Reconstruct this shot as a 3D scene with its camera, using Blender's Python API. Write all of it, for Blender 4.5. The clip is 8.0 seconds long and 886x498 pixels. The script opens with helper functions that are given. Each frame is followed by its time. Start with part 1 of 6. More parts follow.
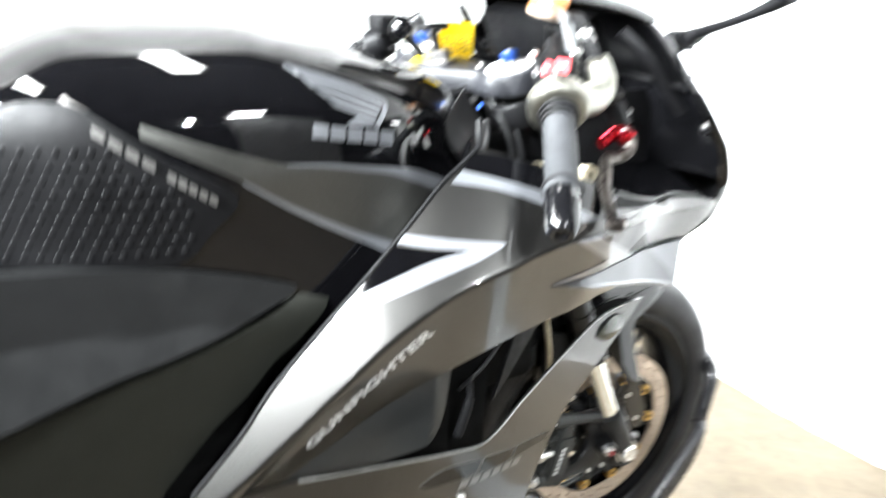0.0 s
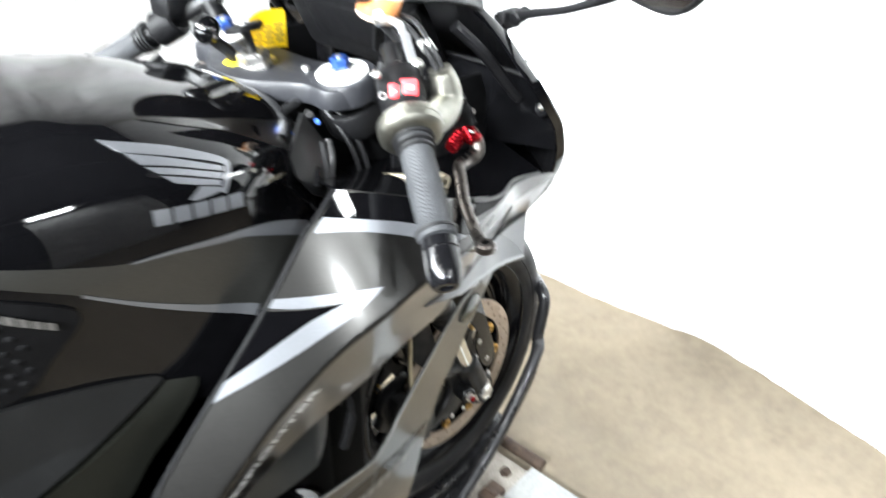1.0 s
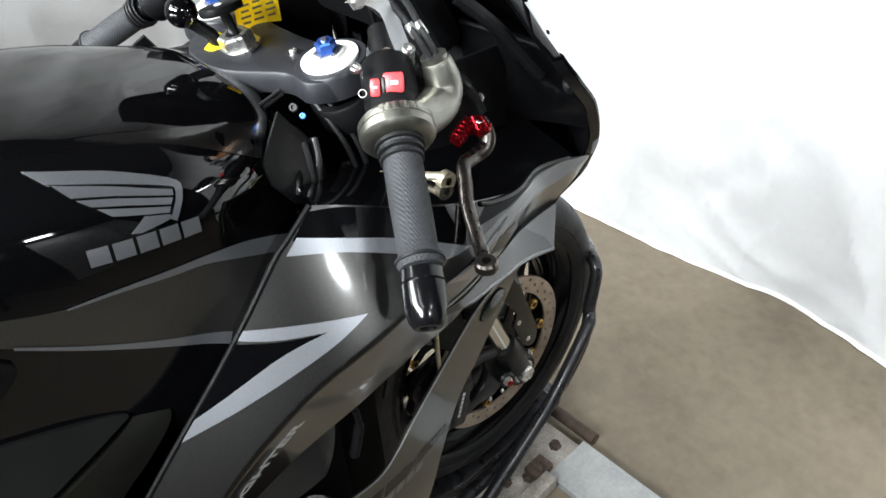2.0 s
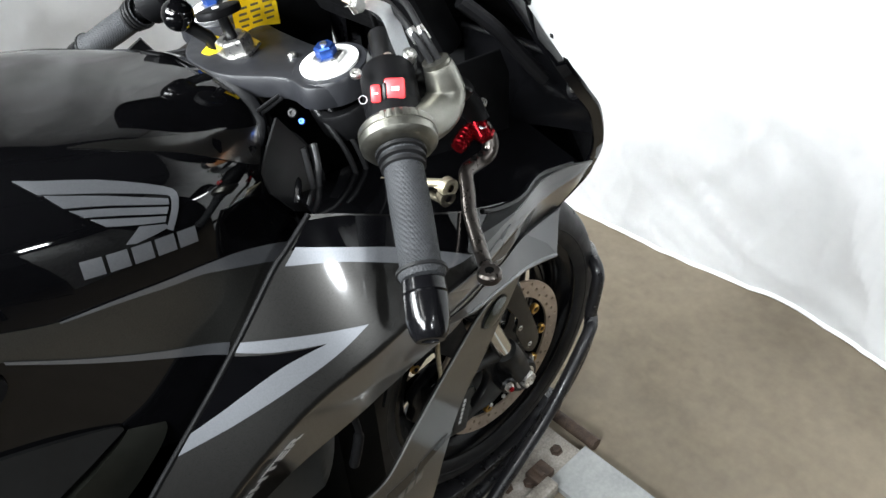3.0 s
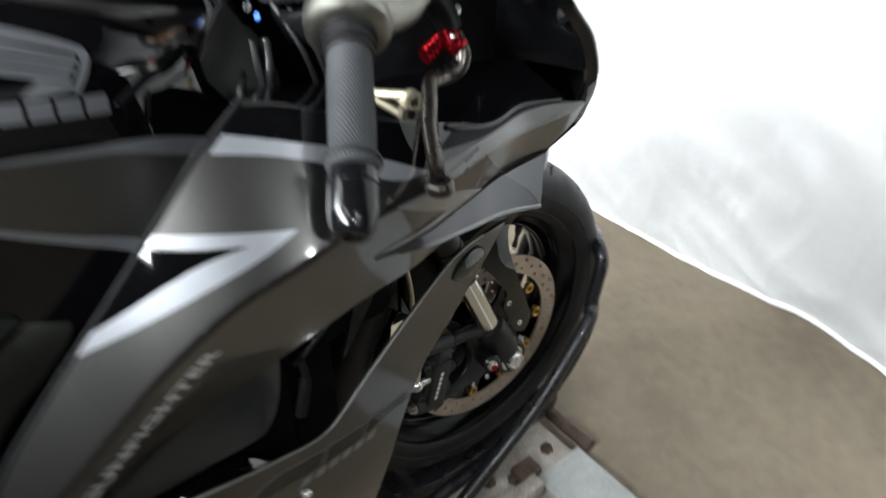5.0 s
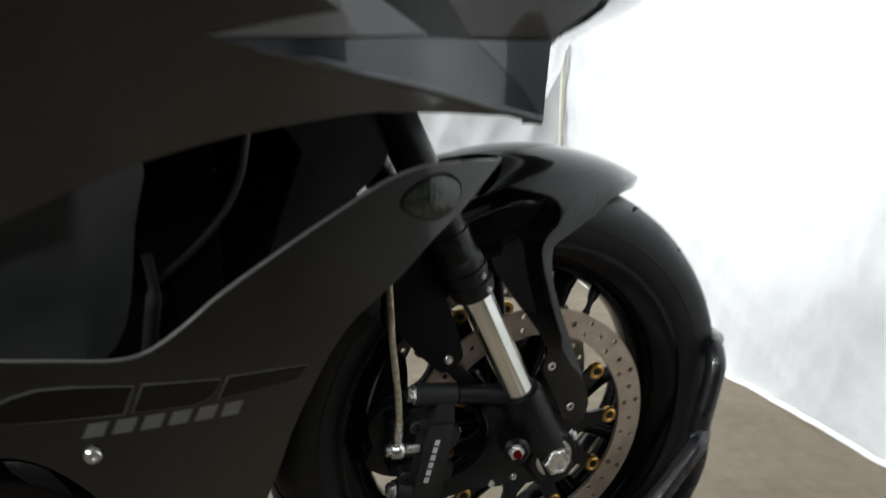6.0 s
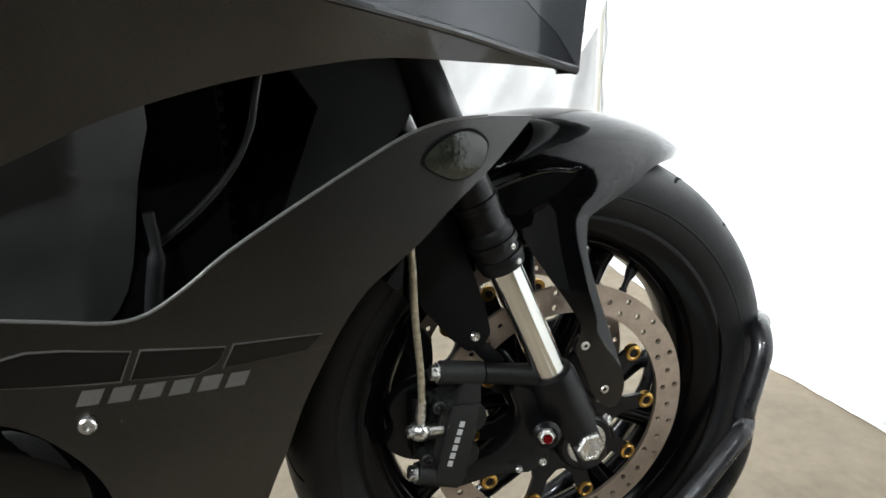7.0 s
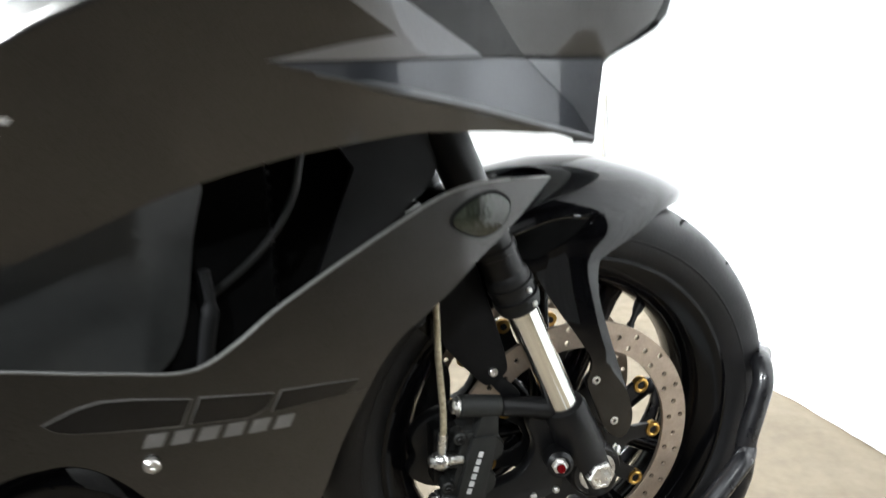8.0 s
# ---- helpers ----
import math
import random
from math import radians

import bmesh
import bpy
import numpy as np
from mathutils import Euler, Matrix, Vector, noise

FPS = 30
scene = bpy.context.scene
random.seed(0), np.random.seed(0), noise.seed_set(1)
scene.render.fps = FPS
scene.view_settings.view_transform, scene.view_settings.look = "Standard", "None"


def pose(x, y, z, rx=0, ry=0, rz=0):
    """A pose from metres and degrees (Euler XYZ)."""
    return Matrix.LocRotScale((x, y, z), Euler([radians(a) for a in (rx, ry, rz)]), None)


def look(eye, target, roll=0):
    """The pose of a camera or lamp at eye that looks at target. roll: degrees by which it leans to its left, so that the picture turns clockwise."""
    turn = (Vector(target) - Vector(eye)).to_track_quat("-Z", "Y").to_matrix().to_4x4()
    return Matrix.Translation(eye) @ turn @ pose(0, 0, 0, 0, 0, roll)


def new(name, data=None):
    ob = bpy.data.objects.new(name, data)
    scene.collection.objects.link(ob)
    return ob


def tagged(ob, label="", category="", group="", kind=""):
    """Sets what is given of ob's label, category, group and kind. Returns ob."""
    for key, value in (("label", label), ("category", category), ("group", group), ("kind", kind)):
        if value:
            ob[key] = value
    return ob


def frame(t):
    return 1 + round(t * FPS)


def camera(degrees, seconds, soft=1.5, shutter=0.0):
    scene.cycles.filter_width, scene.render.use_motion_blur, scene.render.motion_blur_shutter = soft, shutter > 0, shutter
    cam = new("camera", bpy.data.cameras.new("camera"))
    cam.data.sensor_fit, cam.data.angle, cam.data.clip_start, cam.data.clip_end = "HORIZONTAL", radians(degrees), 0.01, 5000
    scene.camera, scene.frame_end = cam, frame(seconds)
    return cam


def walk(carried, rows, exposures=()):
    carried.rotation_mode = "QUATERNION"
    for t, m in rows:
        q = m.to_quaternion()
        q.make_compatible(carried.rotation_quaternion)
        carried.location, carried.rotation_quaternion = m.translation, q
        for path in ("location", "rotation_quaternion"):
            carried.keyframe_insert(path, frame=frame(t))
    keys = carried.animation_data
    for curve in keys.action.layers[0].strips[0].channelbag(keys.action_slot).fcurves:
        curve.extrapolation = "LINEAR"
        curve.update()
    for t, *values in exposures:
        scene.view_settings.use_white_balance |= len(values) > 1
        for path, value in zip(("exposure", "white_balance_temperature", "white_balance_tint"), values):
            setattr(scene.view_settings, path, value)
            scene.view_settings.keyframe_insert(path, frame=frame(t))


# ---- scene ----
cam = camera(63.77, 8.0, shutter=0.8)
PATH = [
    (0.0, pose(-0.7917, -0.8274, 1.0838, 67.451, -1.673, -29.790)),
    (0.5, pose(-0.8850, -0.7530, 1.1725, 67.120, -0.310, -45.160)),
    (1.0, pose(-0.7895, -0.6970, 1.2190, 57.640, -1.436, -48.480)),
    (1.5, pose(-0.6717, -0.6899, 1.2366, 50.998, 2.142, -44.601)),
    (2.0, pose(-0.6408, -0.6688, 1.2369, 51.580, 2.609, -43.132)),
    (3.5, pose(-0.6313, -0.6552, 1.2343, 51.508, 2.425, -43.194)),
    (4.0, pose(-0.6355, -0.6589, 1.2307, 51.567, 2.104, -43.068)),
    (4.5, pose(-0.6331, -0.6686, 1.2175, 51.018, 1.914, -42.733)),
    (4.7, pose(-0.6271, -0.6773, 1.2029, 50.770, 1.734, -42.505)),
    (5.8, pose(-0.3790, -0.7487, 0.7924, 70.445, -1.381, -21.081)),
    (6.0, pose(-0.3530, -0.7325, 0.7492, 73.408, 0.684, -20.571)),
    (6.5, pose(-0.3349, -0.7109, 0.7220, 73.248, 0.450, -18.161)),
    (7.0, pose(-0.3348, -0.6998, 0.7171, 72.658, 0.987, -17.908)),
    (7.5, pose(-0.3324, -0.6871, 0.7185, 72.800, 1.177, -17.716)),
    (8.0, pose(-0.3627, -0.7290, 0.7638, 73.378, 0.878, -17.625)),
]
EXPOSURES = [(0.0, 1.98), (0.5, 1.95), (1.0, 1.45), (1.5, 0.72), (2.2, 0.22), (4.7, 0.18), (5.8, -0.18), (6.5, -0.06), (7.0, 0.56), (8.0, 1.08)]
walk(cam, PATH, EXPOSURES)

# ---- world and lights ----
world = bpy.data.worlds.new("world")
scene.world = world
world.use_nodes = True
world.node_tree.nodes["Background"].inputs[0].default_value = (0.9, 0.95, 1.0, 1)
world.node_tree.nodes["Background"].inputs[1].default_value = 0.02
FLOOR = -0.07
CEIL = 3.3
HUNG = 2.85


def strip_light(x, y, power, sx=0.16, sy=1.2):
    """Light of one ceiling fixture."""
    d = bpy.data.lights.new("tube_light", "AREA")
    d.shape, d.size, d.size_y, d.energy, d.color = "RECTANGLE", sx, sy, power, (0.915, 0.97, 1.0)
    ob = new("tube_light", d)
    ob.matrix_world = pose(x, y, HUNG - 0.09)
    return ob


FIXTURES = [(-2.1, 1.0), (-0.45, 1.1), (-1.9, -0.9)]
for fx, fy in FIXTURES:
    strip_light(fx, fy, 12 if fy > 0 else 4)
LAMP = (-0.35, -2.55, 0.36, 0.26)
strip_light(LAMP[0], LAMP[1], 13, LAMP[2] - 0.08, LAMP[3] - 0.08)
# light panels on stands: three unseen ones added behind the motorcycle, facing the backdrop to brighten it, a small one
# beside it
PANELS = [((-3.1, 1.25, 2.6), (0.9, 0.45, 0.8), 1.1, 0.8, 36), ((-3.3, 0.15, 2.65), (0.9, 0.0, 0.8), 1.1, 0.8, 24), ((-3.1, -1.2, 2.6), (0.9, -0.1, 0.75), 1.1, 0.8, 24),
          ((-1.0, -2.5, 2.26), (-0.4, -0.2, 0.85), 0.11, 0.08, 7)]
for eye, aim, sx, sy, power in PANELS:
    d = bpy.data.lights.new("panel_light", "AREA")
    d.shape, d.size, d.size_y, d.energy, d.color = "RECTANGLE", sx, sy, power, (0.915, 0.97, 1.0)
    d.spread = radians(52) if power > 12 else radians(120)
    new("panel_light", d).matrix_world = look(Vector(eye) + (Vector(aim) - Vector(eye)).normalized() * 0.04, aim)

# ---- materials ----


def material(name, color, rough=0.5, metal=0.0, coat=0.0, vary=0.0, scale=20.0, bump=0.0, bscale=200.0, trans=0.0, color2=None,
             rvary=0.0, spec=0.5, ior=1.45):
    m = bpy.data.materials.new(name)
    m.use_nodes = True
    nt = m.node_tree
    b = nt.nodes["Principled BSDF"]
    b.inputs["Base Color"].default_value = (*color, 1)
    b.inputs["Roughness"].default_value = rough
    b.inputs["Metallic"].default_value = metal
    b.inputs["Coat Weight"].default_value = coat
    b.inputs["Coat Roughness"].default_value = 0.03
    b.inputs["Transmission Weight"].default_value = trans
    b.inputs["Specular IOR Level"].default_value = spec
    b.inputs["IOR"].default_value = ior
    tc = nt.nodes.new("ShaderNodeTexCoord")

    def noisy(s, detail=6.0):
        n = nt.nodes.new("ShaderNodeTexNoise")
        n.inputs["Scale"].default_value, n.inputs["Detail"].default_value = s, detail
        nt.links.new(tc.outputs["Object"], n.inputs["Vector"])
        return n

    if vary or color2:
        n1, n2 = noisy(scale), noisy(scale * 9)
        mixn = nt.nodes.new("ShaderNodeMix")
        mixn.data_type = "FLOAT"
        mixn.inputs[0].default_value = 0.4
        nt.links.new(n1.outputs[0], mixn.inputs[2])
        nt.links.new(n2.outputs[0], mixn.inputs[3])
        ramp = nt.nodes.new("ShaderNodeValToRGB")
        c2 = color2 or tuple(min(1, c * (1 + vary)) for c in color)
        c1 = tuple(c * (1 - vary) for c in color)
        ramp.color_ramp.elements[0].position, ramp.color_ramp.elements[1].position = 0.32, 0.68
        ramp.color_ramp.elements[0].color, ramp.color_ramp.elements[1].color = (*c1, 1), (*c2, 1)
        nt.links.new(mixn.outputs[0], ramp.inputs[0])
        nt.links.new(ramp.outputs[0], b.inputs["Base Color"])
    if rvary:
        n3 = noisy(scale * 2.2)
        mr = nt.nodes.new("ShaderNodeMapRange")
        mr.inputs[1].default_value, mr.inputs[2].default_value = 0.35, 0.68
        mr.inputs[3].default_value, mr.inputs[4].default_value = rough, min(1, rough + rvary)
        nt.links.new(n3.outputs[0], mr.inputs[0])
        nt.links.new(mr.outputs[0], b.inputs["Roughness"])
    if bump:
        n4 = noisy(bscale, 4.0)
        bn = nt.nodes.new("ShaderNodeBump")
        bn.inputs["Strength"].default_value, bn.inputs["Distance"].default_value = bump, 0.001
        nt.links.new(n4.outputs[0], bn.inputs["Height"])
        nt.links.new(bn.outputs[0], b.inputs["Normal"])
    return m


M_BLACK = material("gloss_black_paint", (0.0015, 0.0015, 0.0018), 0.025, 0.0, 0.0, spec=0.5, ior=1.5, vary=0.3, scale=8, rvary=0.02)
M_FENDER = material("deep_gloss_black_paint", (0.002, 0.002, 0.0024), 0.04, 0.0, 0.0, spec=0.5, ior=1.5, vary=0.3, scale=8, rvary=0.03)
M_SOFTBLACK = material("soft_gloss_black", (0.003, 0.003, 0.0035), 0.13, spec=0.4, vary=0.3, scale=30, rvary=0.06)
M_CALIPER = material("grey_black_cast_metal", (0.013, 0.0135, 0.0128), 0.45, 0.2, spec=0.35, vary=0.2, scale=40, bump=0.2, bscale=700, rvary=0.1)
M_WHEEL = material("gloss_black_wheel_paint", (0.002, 0.002, 0.0024), 0.11, 0.0, 0.0, spec=0.2, vary=0.3, scale=12, rvary=0.08)
M_GREY = material("dark_grey_metallic_paint", (0.036, 0.035, 0.0335), 0.27, 0.95, 1.0, vary=0.16, scale=900, rvary=0.05)
M_GREY.node_tree.nodes["Principled BSDF"].inputs["Coat Roughness"].default_value = 0.07
# same paint as M_GREY, its colour raised to hold the lamp's glow
M_BAND = material("lamplit_grey_metallic_paint", (0.075, 0.075, 0.070), 0.42, 0.95, 1.0, vary=0.2, scale=900, rvary=0.05)
M_SILVER = material("silver_stripe_paint", (0.15, 0.155, 0.167), 0.32, 0.65, 1.0, vary=0.1, scale=700)
# paler than the cowl paint, to draw the highlight on its rolled edge
M_EDGE = material("edge_highlight_grey", (0.16, 0.16, 0.155), 0.3, 0.6, 0.3, vary=0.2, scale=200)
M_LINE = material("pale_grey_decal", (0.42, 0.42, 0.42), 0.45, 0.0, 0.2, vary=0.1, scale=60)
M_DULL = material("worn_grey_decal", (0.085, 0.082, 0.078), 0.4, 0.2, 0.5, vary=0.15, scale=60)
M_PLASTIC = material("matt_black_plastic", (0.003, 0.003, 0.0034), 0.45, spec=0.13, vary=0.25, scale=30, bump=0.25, bscale=900, rvary=0.12)
M_SATIN = material("satin_black_metal", (0.0035, 0.0035, 0.0038), 0.32, 0.0, spec=0.3, vary=0.25, scale=25, bump=0.12, bscale=600, rvary=0.1)
M_FRAME = material("dark_grey_frame", (0.010, 0.0103, 0.0106), 0.34, 0.3, spec=0.4, vary=0.15, scale=18, bump=0.06, bscale=500, rvary=0.1)
M_CASTING = material("greenish_grey_casting", (0.018, 0.0188, 0.0155), 0.3, 0.7, vary=0.1, scale=30, bump=0.08, bscale=500, rvary=0.1)
M_TYRE = material("tyre_rubber", (0.006, 0.006, 0.0068), 0.42, spec=0.36, vary=0.3, scale=14, bump=0.2, bscale=300, rvary=0.15)
M_RUBBER = material("black_rubber", (0.006, 0.006, 0.0065), 0.5, spec=0.28, vary=0.2, scale=60, bump=0.2, bscale=500)
M_GRIP = material("grip_rubber", (0.022, 0.023, 0.025), 0.6, spec=0.3, vary=0.25, scale=60, bump=0.3, bscale=700)
M_CABLE = material("glossy_cable_sleeve", (0.02, 0.02, 0.021), 0.28, spec=0.5, vary=0.2, scale=60)
M_HOSE = material("black_hose_rubber", (0.012, 0.012, 0.012), 0.35, vary=0.2, scale=40)
M_CHROME = material("chrome", (0.75, 0.74, 0.70), 0.09, 1.0, vary=0.05, scale=30, rvary=0.06)
M_STEEL = material("zinc_steel", (0.62, 0.61, 0.59), 0.25, 1.0, vary=0.15, scale=120, rvary=0.15)
M_ALU = material("cast_grey_aluminium", (0.25, 0.245, 0.215), 0.32, 1.0, vary=0.12, scale=60, bump=0.2, bscale=900, rvary=0.1)
M_BRIGHT = material("brushed_bright_steel", (0.6, 0.61, 0.62), 0.42, 0.6, vary=0.12, scale=80, bump=0.1, bscale=400, rvary=0.12)
M_DISC = material("brown_disc_steel", (0.42, 0.345, 0.28), 0.42, 0.85, vary=0.15, scale=40, bump=0.08, bscale=500, rvary=0.12)
M_GOLD = material("gold_anodised", (0.55, 0.33, 0.09), 0.3, 1.0, vary=0.15, scale=90)
M_BLUE = material("blue_anodised", (0.05, 0.13, 0.5), 0.28, 0.9, vary=0.12, scale=90)
M_RED = material("red_anodised", (0.30, 0.008, 0.014), 0.24, 0.9, vary=0.12, scale=90)
M_REDPLASTIC = material("red_plastic", (0.62, 0.04, 0.045), 0.35, vary=0.1, scale=80)
M_WHITE = material("white_plastic", (0.75, 0.75, 0.74), 0.3, vary=0.04, scale=60)
M_TITAN = material("titanium_grey_lever", (0.075, 0.066, 0.06), 0.26, 0.95, vary=0.12, scale=80, rvary=0.1)
M_YELLOW = material("yellow_paper", (0.78, 0.58, 0.015), 0.5, vary=0.08, scale=50)
M_INK = material("dark_print", (0.09, 0.08, 0.05), 0.6, vary=0.1, scale=50)
M_AMBER = material("amber_brake_fluid", (0.42, 0.17, 0.06), 0.2, vary=0.12, scale=40)
M_POT = material("milky_plastic", (0.48, 0.37, 0.29), 0.28, vary=0.1, scale=40)
M_LENS = material("smoked_lens", (0.012, 0.014, 0.0095), 0.14, 0.0, 0.25, vary=0.6, scale=120, bump=0.6, bscale=220)
M_SCREEN = material("smoked_screen", (0.012, 0.0085, 0.0065), 0.12, trans=0.3, spec=0.25, ior=1.2)
M_MIRROR = material("mirror_glass", (0.9, 0.91, 0.92), 0.02, 1.0)
M_BRAID = material("braided_steel_hose", (0.42, 0.37, 0.27), 0.42, 0.8, vary=0.45, scale=250, bump=0.5, bscale=900)
M_GALV = material("pale_grey_painted_steel", (0.29, 0.30, 0.30), 0.45, 0.2, vary=0.15, scale=14, color2=(0.37, 0.375, 0.365), bump=0.15, bscale=120, rvary=0.2)
M_BROWN = material("brown_rusted_bar", (0.045, 0.032, 0.026), 0.6, 0.2, vary=0.4, scale=40, color2=(0.10, 0.065, 0.045), bump=0.5, bscale=200, rvary=0.15)
M_YOKE = material("matt_grey_black_casting", (0.012, 0.0124, 0.0145), 0.38, spec=0.42, vary=0.15, scale=30, bump=0.12, bscale=700, rvary=0.12)
M_INNER = material("smooth_grey_plastic", (0.022, 0.023, 0.0225), 0.36, spec=0.6, vary=0.15, scale=15, bump=0.05, bscale=700, rvary=0.1)
# black and grey paint lightened: the curtain's reflection is put into both colours
M_CREASE = material("crease_panel_reflection", (0.045, 0.0475, 0.053), 0.3, 0.9, 1.0, vary=0.12, scale=900, rvary=0.05)
M_CREASE_PALE = material("grey_paint_with_sheen", (0.085, 0.088, 0.094), 0.3, 0.9, 1.0, vary=0.12, scale=900, rvary=0.05)
M_RUST = material("rusty_steel", (0.25, 0.215, 0.175), 0.7, 0.2, vary=0.45, scale=25, color2=(0.40, 0.37, 0.33), bump=0.5, bscale=200, rvary=0.15)
M_TUBE = material("worn_black_tube", (0.010, 0.010, 0.0115), 0.24, 0.2, 0.3, vary=0.3, scale=25, bump=0.15, bscale=150, rvary=0.25)
M_FLOOR = material("tan_concrete", (0.185, 0.151, 0.108), 0.6, vary=0.3, scale=4.0, color2=(0.208, 0.172, 0.124), bump=0.3, bscale=60, rvary=0.25)
M_CLOTH = material("white_curtain_cloth", (0.86, 0.86, 0.86), 0.85, vary=0.03, scale=5, bump=0.8, bscale=6)
for nd in M_CLOTH.node_tree.nodes:
    if nd.type == "BUMP":
        nd.inputs["Distance"].default_value = 0.009
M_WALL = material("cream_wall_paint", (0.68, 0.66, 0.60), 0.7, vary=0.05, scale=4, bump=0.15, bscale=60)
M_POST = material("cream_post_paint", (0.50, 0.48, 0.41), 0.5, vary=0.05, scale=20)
# unseen walls and ceiling: near-black colour keeps the reflections in gloss paint dark
M_SHOP = material("unseen_near_black_wall", (0.03, 0.0275, 0.025), 0.8, vary=0.2, scale=2, bump=0.2, bscale=40)
M_CEILING = material("unseen_near_black_ceiling", (0.05, 0.05, 0.05), 0.8, vary=0.08, scale=2, bump=0.2, bscale=60)
M_TRUSS = material("dark_truss_paint", (0.035, 0.034, 0.034), 0.5, vary=0.15, scale=20)
# near-black: shade put into the colour of gaps, slots, holes and hidden parts
M_DARK = material("shade_black", (0.0015, 0.0015, 0.0015), 0.75, spec=0.05, vary=0.3, scale=20, bump=0.2, bscale=100)


def glow(name, color, strength):
    m = bpy.data.materials.new(name)
    m.use_nodes = True
    b = m.node_tree.nodes["Principled BSDF"]
    b.inputs["Base Color"].default_value = (0.8, 0.8, 0.8, 1)
    b.inputs["Emission Color"].default_value = (*color, 1)
    b.inputs["Emission Strength"].default_value = strength
    return m


M_TUBEGLOW = glow("lit_tube", (1.0, 0.985, 0.95), 12.0)
M_SOFTGLOW = glow("lit_diffuser", (0.96, 0.985, 1.0), 12.0)


def cell_bump(m, scale, strength, dist=0.001):
    """Raised diamond knurling on a material."""
    nt = m.node_tree
    b = nt.nodes["Principled BSDF"]
    tc = nt.nodes.new("ShaderNodeTexCoord")
    v = nt.nodes.new("ShaderNodeTexVoronoi")
    v.inputs["Scale"].default_value = scale
    v.inputs["Randomness"].default_value = 0.15
    nt.links.new(tc.outputs["Object"], v.inputs["Vector"])
    bn = nt.nodes.new("ShaderNodeBump")
    bn.invert = True
    bn.inputs["Strength"].default_value, bn.inputs["Distance"].default_value = strength, dist
    nt.links.new(v.outputs["Distance"], bn.inputs["Height"])
    nt.links.new(bn.outputs[0], b.inputs["Normal"])


cell_bump(M_GRIP, 420, 0.9)

# ---- mesh helpers ----
# The bodywork and the cockpit are drawn in a frame of their own; this sets them onto the chassis.
SET_IN = [False]


def set_in(p):
    x, y, z = p
    if not SET_IN[0]:
        return Vector((x, y, z))
    w = abs(y)
    k = min(1.0, w / 0.1)
    off = (-0.0547 * x + 0.0131 * z - 0.0244) * (k * k * (3 - 2 * k))
    return Vector((1.0485 * x - 0.0438 * w + 0.0077 * z - 0.0207, math.copysign(1.0326 * w - off, y), -0.0055 * x + 0.0033 * w + 1.0506 * z + 0.022))



def link_mesh(name, me, mat, parent=None, label="", smooth=True):
    me.materials.append(mat)
    if smooth:
        me.polygons.foreach_set("use_smooth", [True] * len(me.polygons))
    ob = new(name, me)
    ob.parent = parent
    if label:
        tagged(ob, label)
    return ob


def part(name, bm, mat, parent=None, label="", smooth=True, sharp=35):
    """A bmesh as one mesh object under a thing or a part."""
    if SET_IN[0]:
        for v in bm.verts:
            v.co = set_in(v.co)
    bmesh.ops.recalc_face_normals(bm, faces=bm.faces[:])
    if smooth:
        for e in bm.edges:
            if len(e.link_faces) == 2 and e.calc_face_angle(0) > radians(sharp):
                e.smooth = False
    me = bpy.data.meshes.new(name)
    bm.to_mesh(me)
    bm.free()
    return link_mesh(name, me, mat, parent, label, smooth)


def spl(*knots):
    """A smooth monotone curve through (x, value) knots."""
    ks = sorted(knots)
    xs, ys = [k[0] for k in ks], [k[1] for k in ks]
    n = len(xs)
    d = [(ys[i + 1] - ys[i]) / (xs[i + 1] - xs[i]) for i in range(n - 1)]
    m = [d[0]] + [0 if d[i - 1] * d[i] <= 0 else 2 * d[i - 1] * d[i] / (d[i - 1] + d[i]) for i in range(1, n - 1)] + [d[-1]]

    def value(x):
        if x <= xs[0]:
            return ys[0] + m[0] * (x - xs[0])
        if x >= xs[-1]:
            return ys[-1] + m[-1] * (x - xs[-1])
        i = 0
        while x > xs[i + 1]:
            i += 1
        h = xs[i + 1] - xs[i]
        u = (x - xs[i]) / h
        return ((1 + 2 * u) * (1 - u) ** 2 * ys[i] + u * (1 - u) ** 2 * h * m[i] + u * u * (3 - 2 * u) * ys[i + 1] + u * u * (u - 1) * h * m[i + 1])

    return value


def rounded(pts, n=6, closed=True):
    """Catmull-Rom through 2D or 3D points; a point given as (..., 'c') stays a corner."""
    P = [(tuple(p[:-1]), True) if p[-1] == "c" else (tuple(p), False) for p in pts]
    out, k = [], len(P)
    for i in range(k if closed else k - 1):
        p1, c1 = P[i]
        p2, c2 = P[(i + 1) % k]
        p0 = P[i - 1][0] if (i or closed) and not c1 else p1
        p3 = P[(i + 2) % k][0] if (closed or i + 2 < k) and not c2 else p2
        if c1 and c2:
            out.append(p1)
            continue
        for j in range(n):
            t = j / n
            out.append(tuple(0.5 * (2 * b + (c - a) * t + (2 * a - 5 * b + 4 * c - d) * t * t + (3 * b - a - 3 * c + d) * t ** 3)
                             for a, b, c, d in zip(p0, p1, p2, p3)))
    if not closed:
        out.append(P[-1][0])
    return out


